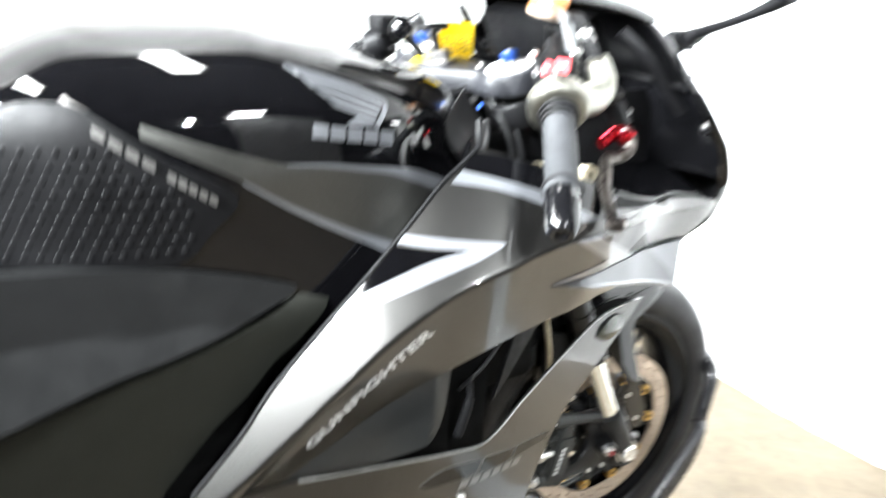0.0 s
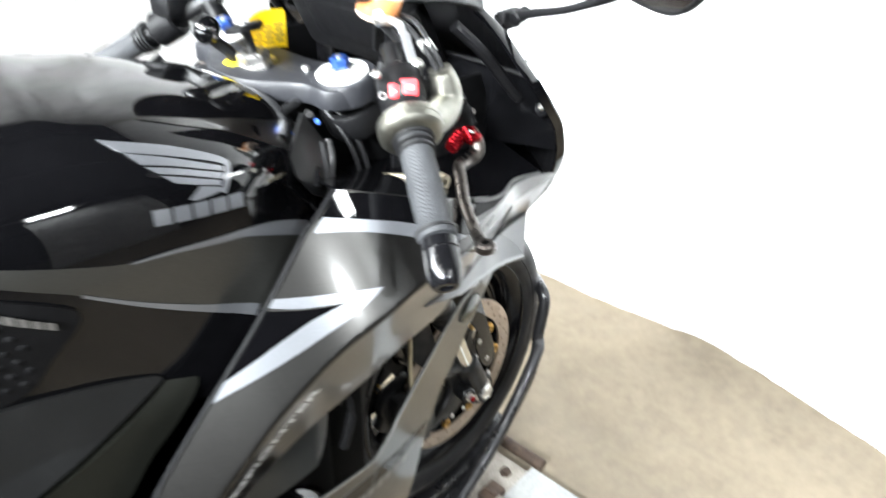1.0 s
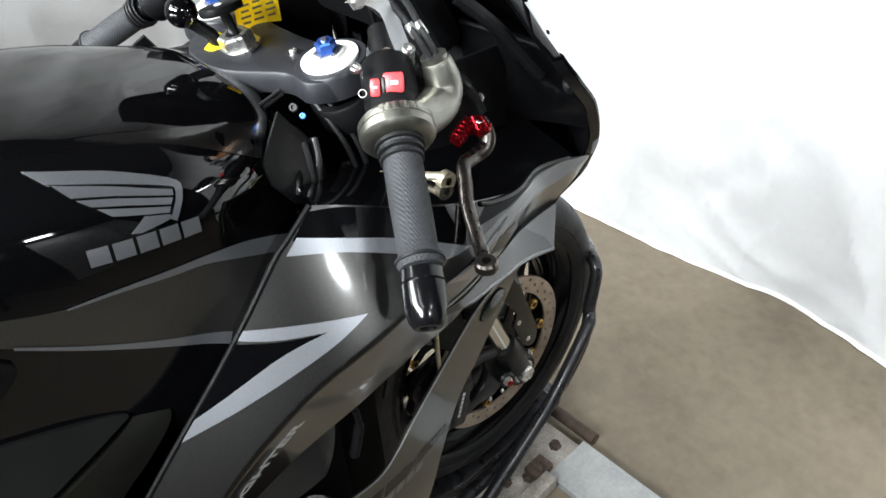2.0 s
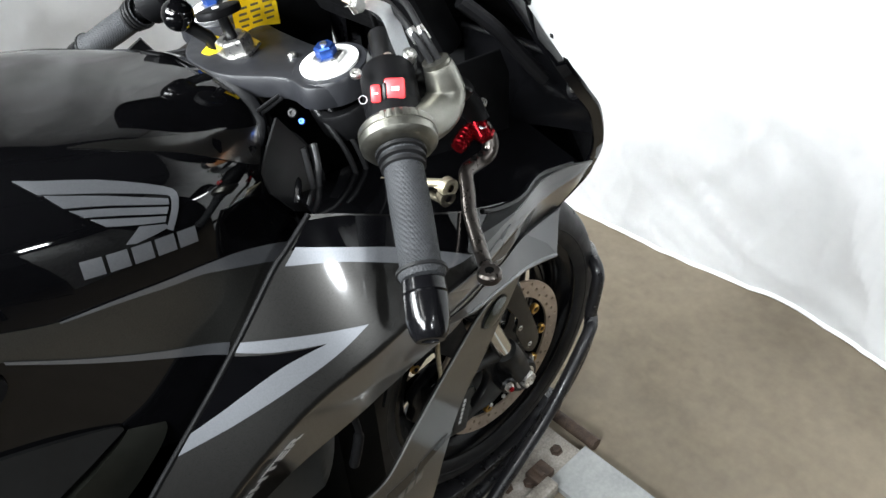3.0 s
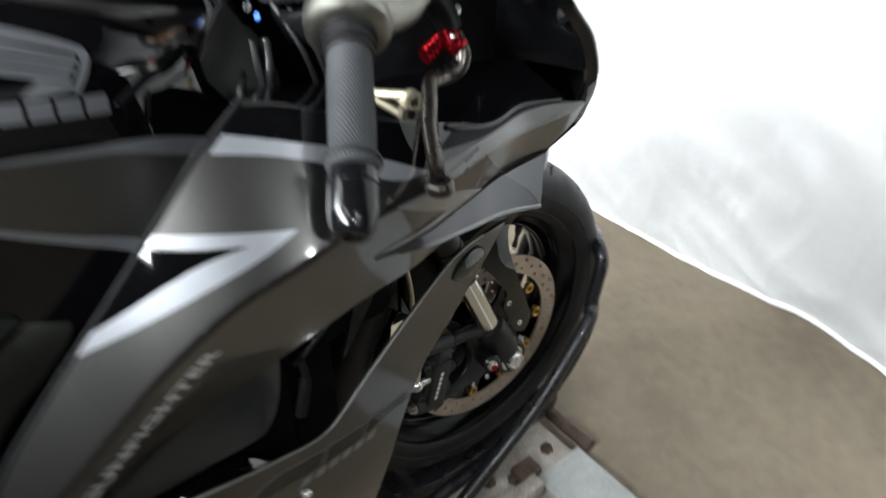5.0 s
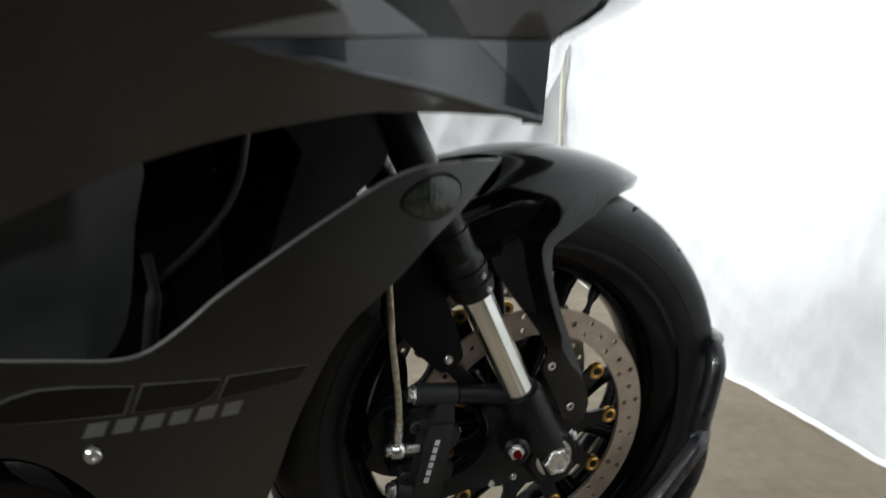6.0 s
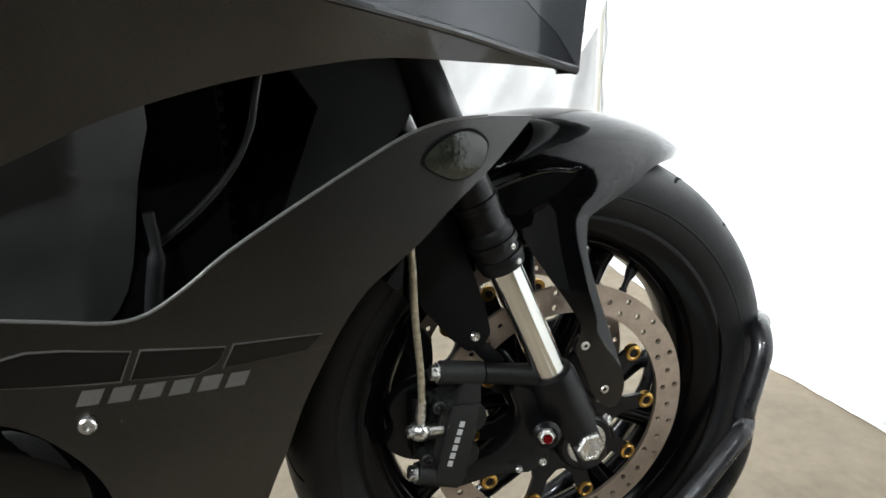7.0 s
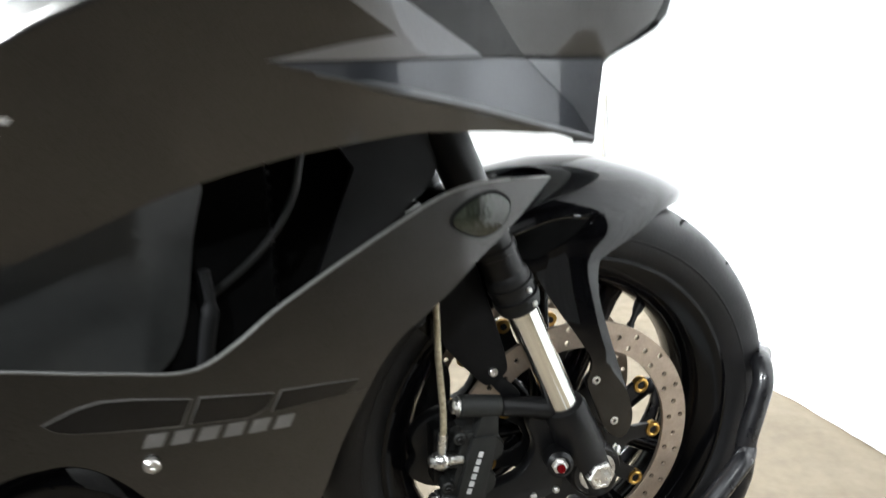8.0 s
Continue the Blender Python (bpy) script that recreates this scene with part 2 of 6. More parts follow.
def shell(name, outline, w, mat, parent, side=-1, thick=0.004, h=0.014, lift=0.0, label="", n=5, holes=(), ridge=None):
    """A curved panel: an outline in the side view (x, z), laid on the surface y = side * w(x, z), with a rim of its thickness.
    ridge: a line z(x) that the mesh follows, to keep a crease crisp."""
    pts = rounded(outline, n)
    if ridge:
        pts = [(x, z - ridge(x)) for x, z in pts]
    bm = bmesh.new()
    loops = []
    for loop in [pts] + [rounded(q, n) for q in holes]:
        vs = [bm.verts.new((x, 0, z)) for x, z in loop]
        loops += [bm.edges.new((vs[i], vs[(i + 1) % len(vs)])) for i in range(len(vs))]
    bmesh.ops.triangle_fill(bm, use_beauty=True, use_dissolve=False, edges=loops)
    xs, zs = [p[0] for p in pts], [p[1] for p in pts]
    for lo, hi, co in ((min(xs), max(xs), (1, 0, 0)), (min(zs), max(zs), (0, 0, 1))):
        k = int(lo / h) - 1
        while k * h < hi:
            if k * h > lo:
                bmesh.ops.bisect_plane(bm, geom=bm.verts[:] + bm.edges[:] + bm.faces[:], plane_co=Vector(co) * k * h, plane_no=co, dist=1e-6)
            k += 1
    bmesh.ops.recalc_face_normals(bm, faces=bm.faces[:])
    bm.verts.index_update()
    front, nrm = [], []
    for v in bm.verts:
        x, z = v.co.x, v.co.z + (ridge(v.co.x) if ridge else 0.0)
        e = 0.0007 if ridge else 0.0015
        dx = set_in((x + e, side * w(x + e, z), z)) - set_in((x - e, side * w(x - e, z), z))
        dz = set_in((x, side * w(x, z + e), z + e)) - set_in((x, side * w(x, z - e), z - e))
        nv = dx.cross(dz).normalized()
        if nv.y * side < 0:
            nv = -nv
        p = set_in((x, side * w(x, z), z)) + nv * lift
        front.append(p)
        nrm.append(nv)
    nf = len(front)
    verts, norms = list(front), list(nrm)
    faces = []
    for f in bm.faces:
        idx = [v.index for v in f.verts]
        a, b, c = front[idx[0]], front[idx[1]], front[idx[2]]
        if (b - a).cross(c - a).dot(nrm[idx[0]]) < 0:
            idx.reverse()
        faces.append(idx)
    back = [p - q * thick for p, q in zip(front, nrm)]
    verts += back
    norms += [-q for q in nrm]
    faces += [[nf + i for i in reversed(f)] for f in faces[:]]
    for e in bm.edges:
        if len(e.link_faces) == 1:
            i, j = e.verts[0].index, e.verts[1].index
            idx = [v.index for v in e.link_faces[0].verts]
            mid = sum((front[k] for k in idx), Vector()) / len(idx)
            k = len(verts)
            quad = [front[i], front[j], back[j], back[i]]
            fn = (quad[1] - quad[0]).cross(quad[2] - quad[0])
            if fn.dot(mid - front[i]) > 0:
                quad.reverse()
                fn = -fn
            fn.normalize()
            verts += quad
            norms += [fn] * 4
            faces.append([k, k + 1, k + 2, k + 3])
    bm.free()
    me = bpy.data.meshes.new(name)
    me.from_pydata([tuple(v) for v in verts], [], faces)
    ob = link_mesh(name, me, mat, parent, label)
    me.normals_split_custom_set_from_vertices([tuple(q) for q in norms])
    return ob


def sweep(path, radius, n=12, closed=False, cap=True, flat=1.0):
    """A tube along 3D points; radius is a number or a list."""
    bm = bmesh.new()
    P = [Vector(p) for p in path]
    rings, up = [], None
    for i, p in enumerate(P):
        a, b = P[i - 1] if i or closed else p, P[(i + 1) % len(P)] if i + 1 < len(P) or closed else p
        t = (b - a).normalized()
        if up is None:
            up = t.orthogonal().normalized()
        up = (up - t * up.dot(t)).normalized()
        s = t.cross(up)
        r = radius[i] if isinstance(radius, (list, tuple)) else radius
        rings.append([bm.verts.new(p + (up * math.cos(2 * math.pi * k / n) * flat + s * math.sin(2 * math.pi * k / n)) * r) for k in range(n)])
    for i in range(len(rings) - (0 if closed else 1)):
        A, B = rings[i], rings[(i + 1) % len(rings)]
        for k in range(n):
            bm.faces.new((A[k], A[(k + 1) % n], B[(k + 1) % n], B[k]))
    if cap and not closed:
        bm.faces.new(list(reversed(rings[0])))
        bm.faces.new(rings[-1])
    return bm


def lathe(profile, n=48, axis="y", at=(0, 0, 0), a0=0.0, a1=360.0, closed_profile=False):
    """A profile of (along, radius) turned about an axis through at."""
    bm = bmesh.new()
    full = abs(a1 - a0) >= 359.9
    steps = n if full else n + 1
    rings = []
    for i in range(steps):
        a = radians(a0 + (a1 - a0) * i / n)
        ring = []
        for s, r in profile:
            c, d = r * math.cos(a), r * math.sin(a)
            p = {"y": (c, s, d), "x": (s, c, d), "z": (c, d, s)}[axis]
            ring.append(bm.verts.new(Vector(p) + Vector(at)))
        rings.append(ring)
    m = len(profile)
    for i in range(steps if full else steps - 1):
        A, B = rings[i], rings[(i + 1) % steps]
        for k in range(m if closed_profile else m - 1):
            q = (k + 1) % m
            bm.faces.new((A[k], A[q], B[q], B[k]))
    bmesh.ops.remove_doubles(bm, verts=bm.verts[:], dist=1e-6)
    return bm


def along(bm, a, b):
    """Lay a lathe about z, made from the origin upwards, from a towards b."""
    q = (Vector(b) - Vector(a)).to_track_quat("Z", "Y").to_matrix().to_4x4()
    bmesh.ops.transform(bm, matrix=Matrix.Translation(a) @ q, verts=bm.verts[:])
    return bm


def rod(a, b, r, n=16, bevel=0.0, r2=None):
    L = (Vector(b) - Vector(a)).length
    r2 = r if r2 is None else r2
    e = min(bevel, r * 0.5)
    prof = [(0, 1e-7), (0, r - e), (e, r), (L - e, r2), (L, r2 - e), (L, 1e-7)] if e else [(0, 1e-7), (0, r), (L, r2), (L, 1e-7)]
    return along(lathe(prof, n, "z"), a, b)


def turned(profile, a, b, n=20):
    return along(lathe(profile, n, "z"), a, b)


def box(cx, cy, cz, sx, sy, sz, bevel=0.004, seg=2):
    bm = bmesh.new()
    bmesh.ops.create_cube(bm, size=1)
    bmesh.ops.scale(bm, vec=(sx, sy, sz), verts=bm.verts[:])
    if bevel:
        bmesh.ops.bevel(bm, geom=bm.edges[:], offset=bevel, segments=seg, affect="EDGES", profile=0.5)
    bmesh.ops.translate(bm, vec=(cx, cy, cz), verts=bm.verts[:])
    return bm


def prism(outline, y0, y1, bevel=0.003, n=4, holes=(), seg=2):
    """An outline in the side view (x, z), made solid from y0 to y1."""
    bm = bmesh.new()
    loops = []
    for loop in [rounded(outline, n)] + [rounded(q, n) for q in holes]:
        vs = [bm.verts.new((x, y0, z)) for x, z in loop]
        loops += [bm.edges.new((vs[i], vs[(i + 1) % len(vs)])) for i in range(len(vs))]
    bmesh.ops.triangle_fill(bm, use_beauty=True, use_dissolve=True, edges=loops)
    r = bmesh.ops.extrude_face_region(bm, geom=bm.faces[:])
    bmesh.ops.translate(bm, vec=(0, y1 - y0, 0), verts=[v for v in r["geom"] if isinstance(v, bmesh.types.BMVert)])
    bmesh.ops.recalc_face_normals(bm, faces=bm.faces[:])
    if bevel:
        es = [e for e in bm.edges if len(e.link_faces) == 2 and e.calc_face_angle(0) > 0.9
              and abs(e.verts[0].co.y - e.verts[1].co.y) < 1e-6]
        bmesh.ops.bevel(bm, geom=es, offset=bevel, segments=seg, affect="EDGES", profile=0.5, clamp_overlap=True)
    return bm


def moved(bm, m):
    bmesh.ops.transform(bm, matrix=m, verts=bm.verts[:])
    return bm


def join(*bms):
    out = bms[0]
    for b in bms[1:]:
        me = bpy.data.meshes.new("tmp")
        b.to_mesh(me)
        b.free()
        out.from_mesh(me)
        bpy.data.meshes.remove(me)
    return out


def bolt(name, at, way, r, mat, parent, hexed=True, height=None, label=""):
    """A screw head with a hexagon or a socket in it."""
    a = Vector(at)
    d = Vector(way).normalized()
    hgt = height or r * 0.9
    if hexed:
        bm = turned([(0, 1e-7), (0, r * 1.35), (r * 0.2, r * 1.35), (r * 0.25, r), (hgt, r), (hgt + r * 0.12, r * 0.8), (hgt + r * 0.12, 1e-7)], a, a + d, 6)
    else:
        bm = turned([(0, 1e-7), (0, r), (hgt * 0.7, r), (hgt, r * 0.8), (hgt, r * 0.45), (hgt * 0.4, r * 0.42), (hgt * 0.4, 1e-7)], a, a + d, 14)
    return part(name, bm, mat, parent, label, sharp=25)


def empty(name, at=(0, 0, 0)):
    ob = new(name)
    ob.location = at
    return ob

# ---- the room ----


def room():
    bm = bmesh.new()
    bmesh.ops.create_grid(bm, x_segments=40, y_segments=40, size=4.5)
    moved(bm, Matrix.Translation((-1.5, -1.5, FLOOR)))
    r = bmesh.ops.extrude_face_region(bm, geom=bm.faces[:])
    bmesh.ops.translate(bm, vec=(0, 0, -0.12), verts=[v for v in r["geom"] if isinstance(v, bmesh.types.BMVert)])
    tagged(part("floor", bm, M_FLOOR, smooth=False), "tan stained concrete floor", "floor", kind="structure")
    # ceiling and the M_SHOP walls stay out of view, added for dark reflections
    tagged(part("ceiling", box(-1.5, -1.5, CEIL + 0.06, 9, 9, 0.12, 0), M_CEILING, smooth=False), "unseen workshop roof boards, set near-black for dark reflections", "ceiling", kind="structure")
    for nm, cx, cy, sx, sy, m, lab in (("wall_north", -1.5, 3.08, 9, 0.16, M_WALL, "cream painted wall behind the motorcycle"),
                                       ("wall_east", 3.08, -1.5, 0.16, 9, M_SHOP, "unseen workshop wall behind the curtain, dimness set in its colour"),
                                       ("wall_south", -1.5, -6.08, 9, 0.16, M_SHOP, "unseen workshop wall, dimness set in its colour"),
                                       ("wall_west", -6.08, -1.5, 0.16, 9, M_SHOP, "unseen workshop wall, dimness set in its colour")):
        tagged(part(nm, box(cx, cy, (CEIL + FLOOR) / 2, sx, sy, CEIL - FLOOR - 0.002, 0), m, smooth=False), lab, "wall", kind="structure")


def sheet(name, line, top, seed, label):
    """A hanging cloth with soft folds along a plan line of (x, y)."""
    pts = rounded(line, 40, closed=False)
    d, acc = [0.0], 0.0
    for p, q in zip(pts, pts[1:]):
        acc += math.hypot(q[0] - p[0], q[1] - p[1])
        d.append(acc)
    nz = 70
    bm = bmesh.new()
    grid = []
    for i, p in enumerate(pts):
        a, b = pts[max(i - 1, 0)], pts[min(i + 1, len(pts) - 1)]
        t = Vector((b[0] - a[0], b[1] - a[1], 0)).normalized()
        nv = Vector((-t.y, t.x, 0))
        col = []
        for k in range(nz + 1):
            u = k / nz
            z = FLOOR + 0.012 + (top - FLOOR) * u ** 1.6
            low = math.exp(-u * 5)
            fold = (0.016 * noise.noise((d[i] * 2.1 + seed, 0.2, z * 0.12)) + 0.020 * noise.noise((d[i] * 5.5 + 0.6 * z, seed, z * 0.35))
                    + 0.012 * noise.noise((d[i] * 3.0 + z, z * 3.2 + seed, 2.0)) + 0.013 * (1 - abs(noise.noise((d[i] * 7 + z * 4, z * 3 - d[i] * 2, seed)))) ** 3 + 0.014 * (1 - abs(noise.noise((d[i] * 5 - z * 6, z * 4, seed + 7)))) ** 6)
            z += 0.006 * noise.noise((d[i] * 7, seed, 5)) * low
            col.append(bm.verts.new(Vector((p[0], p[1], z)) + nv * (fold * (1 - 0.5 * low) + 0.02 * low)))
        grid.append(col)
    for A, B in zip(grid, grid[1:]):
        for k in range(nz):
            bm.faces.new((A[k], B[k], B[k + 1], A[k + 1]))
    hem = [tuple(col[0].co - Vector((0, 0, 0.004))) for col in grid[::4]]
    bmesh.ops.solidify(bm, geom=bm.faces[:], thickness=0.003)
    cloth = tagged(part(name, bm, M_CLOTH, sharp=80), label, "curtain", kind="structure")
    part("hem", sweep(hem, 0.0065, 8), M_CLOTH, cloth, "stitched white hem of the cloth")
    return cloth


room()
CURTAIN = [(0.70, -1.2), (0.772, -0.93), (0.832, -0.71), (0.885, -0.5), (0.912, -0.4), (0.931, -0.26), (0.924, -0.08), (0.908, 0.12), (0.898, 0.34), (0.894, 0.55), (0.905, 1.0), (0.945, 1.49)]
sheet("backdrop_curtain", CURTAIN, 2.75, 3.0, "white wrinkled cloth backdrop hanging to the concrete floor")
sheet("backdrop_curtain_side", [(1.0, 1.495), (0.6, 1.60), (0.2, 1.68), (-1.2, 1.75), (-3.6, 1.7)], 2.75, 9.0, "white cloth backdrop along the far side of the bay")
sheet("backdrop_curtain_south", [(0.8, -2.85), (0.3, -2.95), (-0.1, -2.97), (-0.55, -2.93)], 2.75, 15.0, "white cloth sheet hanging across the open side of the bay")
post = empty("corner_post", (0.908, 1.465, FLOOR))
tagged(post, "slim pale post at the corner of the cloth backdrop", "post")
part("pole", box(0.0, 0.0, 1.42, 0.016, 0.014, 2.84, 0.003), M_POST, post)
part("foot", box(0.0, 0.0, 0.006, 0.09, 0.05, 0.012, 0.003), M_POST, post)

for fx, fy in FIXTURES:
    lamp = empty("ceiling_light", (fx, fy, HUNG))
    tagged(lamp, "white ceiling fixture with a lit tube", "ceiling light", "ceiling lights")
    part("housing", box(0, 0, -0.03, 0.2, 1.3, 0.06, 0.006), M_WHITE, lamp)
    part("tube", box(0, 0, -0.075, 0.15, 1.22, 0.02, 0.008), M_TUBEGLOW, lamp, "lit diffuser")
    for wy in (-0.5, 0.5):
        part("hanger", rod((0, wy, 0.0), (0, wy, CEIL - HUNG), 0.003, 8), M_STEEL, lamp)
lamp = empty("ceiling_lamp", (LAMP[0], LAMP[1], HUNG))
tagged(lamp, "small white diffused lamp hung from the roof", "ceiling light", "ceiling lights")
part("housing", box(0, 0, -0.03, LAMP[2], LAMP[3], 0.06, 0.006), M_WHITE, lamp)
part("diffuser", box(0, 0, -0.075, LAMP[2] - 0.05, LAMP[3] - 0.05, 0.02, 0.008), M_SOFTGLOW, lamp, "softly lit white diffuser")
for wy in (-0.1, 0.1):
    part("hanger", rod((0, wy, 0.0), (0, wy, CEIL - HUNG), 0.003, 8), M_STEEL, lamp)


def truss(y):
    """A steel roof truss along x with diagonal webs, unseen, added for the fairing to reflect."""
    tr = empty("unseen_truss", (-1.5, y, CEIL))
    tagged(tr, "unseen dark painted steel roof truss under the ceiling, added for reflections", "roof truss", "roof trusses")
    part("top_chord", box(0, 0, -0.03, 8.9, 0.06, 0.06, 0.004), M_TRUSS, tr)
    part("bottom_chord", box(0, 0, -0.29, 8.9, 0.06, 0.06, 0.004), M_TRUSS, tr)
    for k in range(14):
        x = -4.2 + 0.6 * k
        part("web", rod((x, 0, -0.28), (x + 0.3, 0, -0.04), 0.014, 8), M_TRUSS, tr)
        part("web", rod((x + 0.3, 0, -0.04), (x + 0.6, 0, -0.28), 0.014, 8), M_TRUSS, tr)


# unseen trusses, there only to be mirrored in the bodywork
for ty in (-2.6, -0.25, 1.35):
    truss(ty)

# bodies of the panels, out of view; the three large ones are added fill
for (fx, fy, fz), aim, sx, sy, power in PANELS:
    st = empty("unseen_light_stand", (fx, fy, FLOOR))
    tagged(st, "unseen black photo light panel on a tripod stand", "light stand", "light stands")
    back = (Vector((fx, fy, fz)) - Vector(aim)).normalized()
    part("panel", moved(box(0, 0, 0, sx + 0.06, sy + 0.06, 0.05, 0.01), Matrix.Translation((-fx, -fy, -FLOOR)) @ look((fx, fy, fz), aim)), M_SATIN, st)
    cx, cy = back.x * 0.05, back.y * 0.05
    part("column", sweep([(cx, cy, 0.02), (cx, cy, fz - FLOOR)], 0.016, 12), M_SATIN, st)
    for k in range(3):
        a = 2 * math.pi * k / 3
        part("leg", sweep([(cx, cy, 0.55), (cx + 0.42 * math.cos(a), cy + 0.42 * math.sin(a), 0.012)], 0.011, 10), M_SATIN, st)

# ---- wheel chock on its base ----


def chock():
    ob = empty("wheel_chock", (0.1, 0, FLOOR))
    tagged(ob, "black tubular wheel chock on a rusty steel base", "wheel chock")
    o = Vector((0.1, 0, FLOOR))

    def add(name, bm, mat, label=""):
        return part(name, moved(bm, Matrix.Translation(-o)), mat, ob, label)

    hoop = [(-0.17, -0.1, 0.02), (-0.02, -0.1, 0.03), (0.075, -0.1, 0.065), (0.155, -0.098, 0.12), (0.205, -0.096, 0.175), (0.228, -0.094, 0.225), (0.232, -0.091, 0.272),
            (0.243, -0.088, 0.309), (0.253, -0.084, 0.342), (0.260, -0.072, 0.360), (0.274, -0.050, 0.364), (0.300, -0.026, 0.352), (0.314, 0.0, 0.345)]
    hoop += [(x, -y, z) for x, y, z in reversed(hoop[:-1])]
    add("hoop", sweep(rounded(hoop, 5, closed=False), 0.0125, 14), M_TUBE, "bent black steel hoop around the tyre")
    for s in (-1, 1):
        add("brace", sweep(rounded([(0.2325, s * 0.092, 0.262), (0.2225, s * 0.101, 0.256), (0.207, s * 0.108, 0.247), (0.142, s * 0.118, 0.19), (0.06, s * 0.125, 0.12), (-0.12, s * 0.132, 0.005)], 5, closed=False), 0.0125, 14), M_TUBE)
        add("weld", lathe([(-0.008, 1e-6), (-0.006, 0.011), (0, 0.015), (0.006, 0.011), (0.008, 1e-6)], 14, "y", (0.222, s * 0.100, 0.256)), M_TUBE)
    # cradle under the tyre
    add("cradle", prism([(-0.2, -0.03), (0.17, -0.03), (0.2, 0.03, "c"), (0.17, 0.035, "c"), (0.10, -0.004), (-0.1, -0.004), (-0.17, 0.035, "c"), (-0.2, 0.03, "c")], -0.062, 0.062), M_TUBE)
    # base: rusty plate and pale channel across
    add("base_plate", box(0.02, 0.0, -0.052, 0.29, 0.31, 0.008, 0.002), M_RUST, "rust-stained steel base plate")
    add("cross_beam", prism([(0.067, -0.069, "c"), (0.067, -0.048), (0.070, -0.044), (0.170, -0.044), (0.173, -0.048), (0.173, -0.069, "c"), (0.167, -0.069, "c"), (0.167, -0.050, "c"), (0.073, -0.050, "c"), (0.073, -0.069, "c")], -0.81, -0.15, 0, n=3), M_GALV,
        "pale grey steel channel")
    add("rail", box(-0.06, -0.165, -0.036, 0.23, 0.03, 0.034, 0.004), M_RUST, "rusty side rail")
    add("cross_bar", sweep([(0.198, 0.10, -0.045), (0.198, -0.165, -0.045)], 0.014, 12), M_BROWN, "brown rusted bar end")
    for x, y in ((0.128, -0.113), (-0.012, -0.10), (0.03, -0.125), (0.128, 0.113), (-0.012, 0.10)):
        bolt("bolt", Vector((x, y, -0.048)) - o, (0, 0, 1), 0.0105, M_BROWN, ob)
    add("clamp_block", join(box(0.055, -0.13, -0.036, 0.050, 0.038, 0.020, 0.004), box(0.050, -0.13, -0.024, 0.012, 0.030, 0.010, 0.003)), M_BROWN)


chock()

# ---- the motorcycle ----
bike = empty("motorcycle", (0, 0, 0))
tagged(bike, "black and dark grey sport motorcycle held upright in a wheel chock", "motorcycle")

# surfaces of the bodywork: half width as a function of (x, z)
CREST_Z = spl((-0.66, 0.51), (-0.61, 0.549), (-0.526, 0.62), (-0.466, 0.672), (-0.406, 0.711), (-0.361, 0.729), (-0.319, 0.742), (-0.27, 0.748), (-0.2, 0.748), (-0.14, 0.745), (-0.09, 0.737), (0.0, 0.735))
CREST_W = spl((-0.66, 0.262), (-0.5, 0.275), (-0.43, 0.284), (-0.34, 0.296), (-0.25, 0.29), (-0.17, 0.266), (-0.09, 0.236), (-0.03, 0.228), (0.0, 0.22))


def w_up(x, z):
    d = z - CREST_Z(x)
    r = 0.0012
    s = math.sqrt(d * d + r * r)
    up, dn = (s + d) / 2, (s - d) / 2
    return CREST_W(x) - 0.75 * up - 0.42 * dn


LOW_W = spl((-0.75, 0.235), (-0.62, 0.262), (-0.5, 0.272), (-0.43, 0.267), (-0.368, 0.258), (-0.296, 0.2435), (-0.2, 0.2225), (-0.108, 0.205), (-0.08, 0.20))


def w_low(x, z):
    return LOW_W(x) - (0.9 * (0.46 - z) ** 2 if z < 0.46 else 0)


TANK_W = spl((-0.86, 0.10), (-0.78, 0.15), (-0.70, 0.19), (-0.6, 0.207), (-0.52, 0.21), (-0.435, 0.199), (-0.38, 0.174), (-0.34, 0.143), (-0.315, 0.11), (-0.30, 0.07))
TANK_T = spl((-0.86, 0.85), (-0.78, 0.90), (-0.70, 0.93), (-0.62, 0.9335), (-0.56, 0.933), (-0.52, 0.927), (-0.485, 0.919), (-0.435, 0.908), (-0.38, 0.893), (-0.34, 0.884), (-0.315, 0.872), (-0.30, 0.855))
TANK_F = spl((-0.86, 0.1), (-0.6, -0.15), (-0.47, 0.0), (-0.40, 0.32), (-0.34, 0.55), (-0.30, 0.6))
ZM = 0.82


def w_tank(x, z):
    W = TANK_W(x)
    if z > ZM:
        q = min(1.0, (z - ZM) / max(0.002, TANK_T(x) - ZM))
        return W * max(1e-5, 1 - q ** 3.2) ** (1 / 2.8)
    return W + TANK_F(x) * (ZM - z)


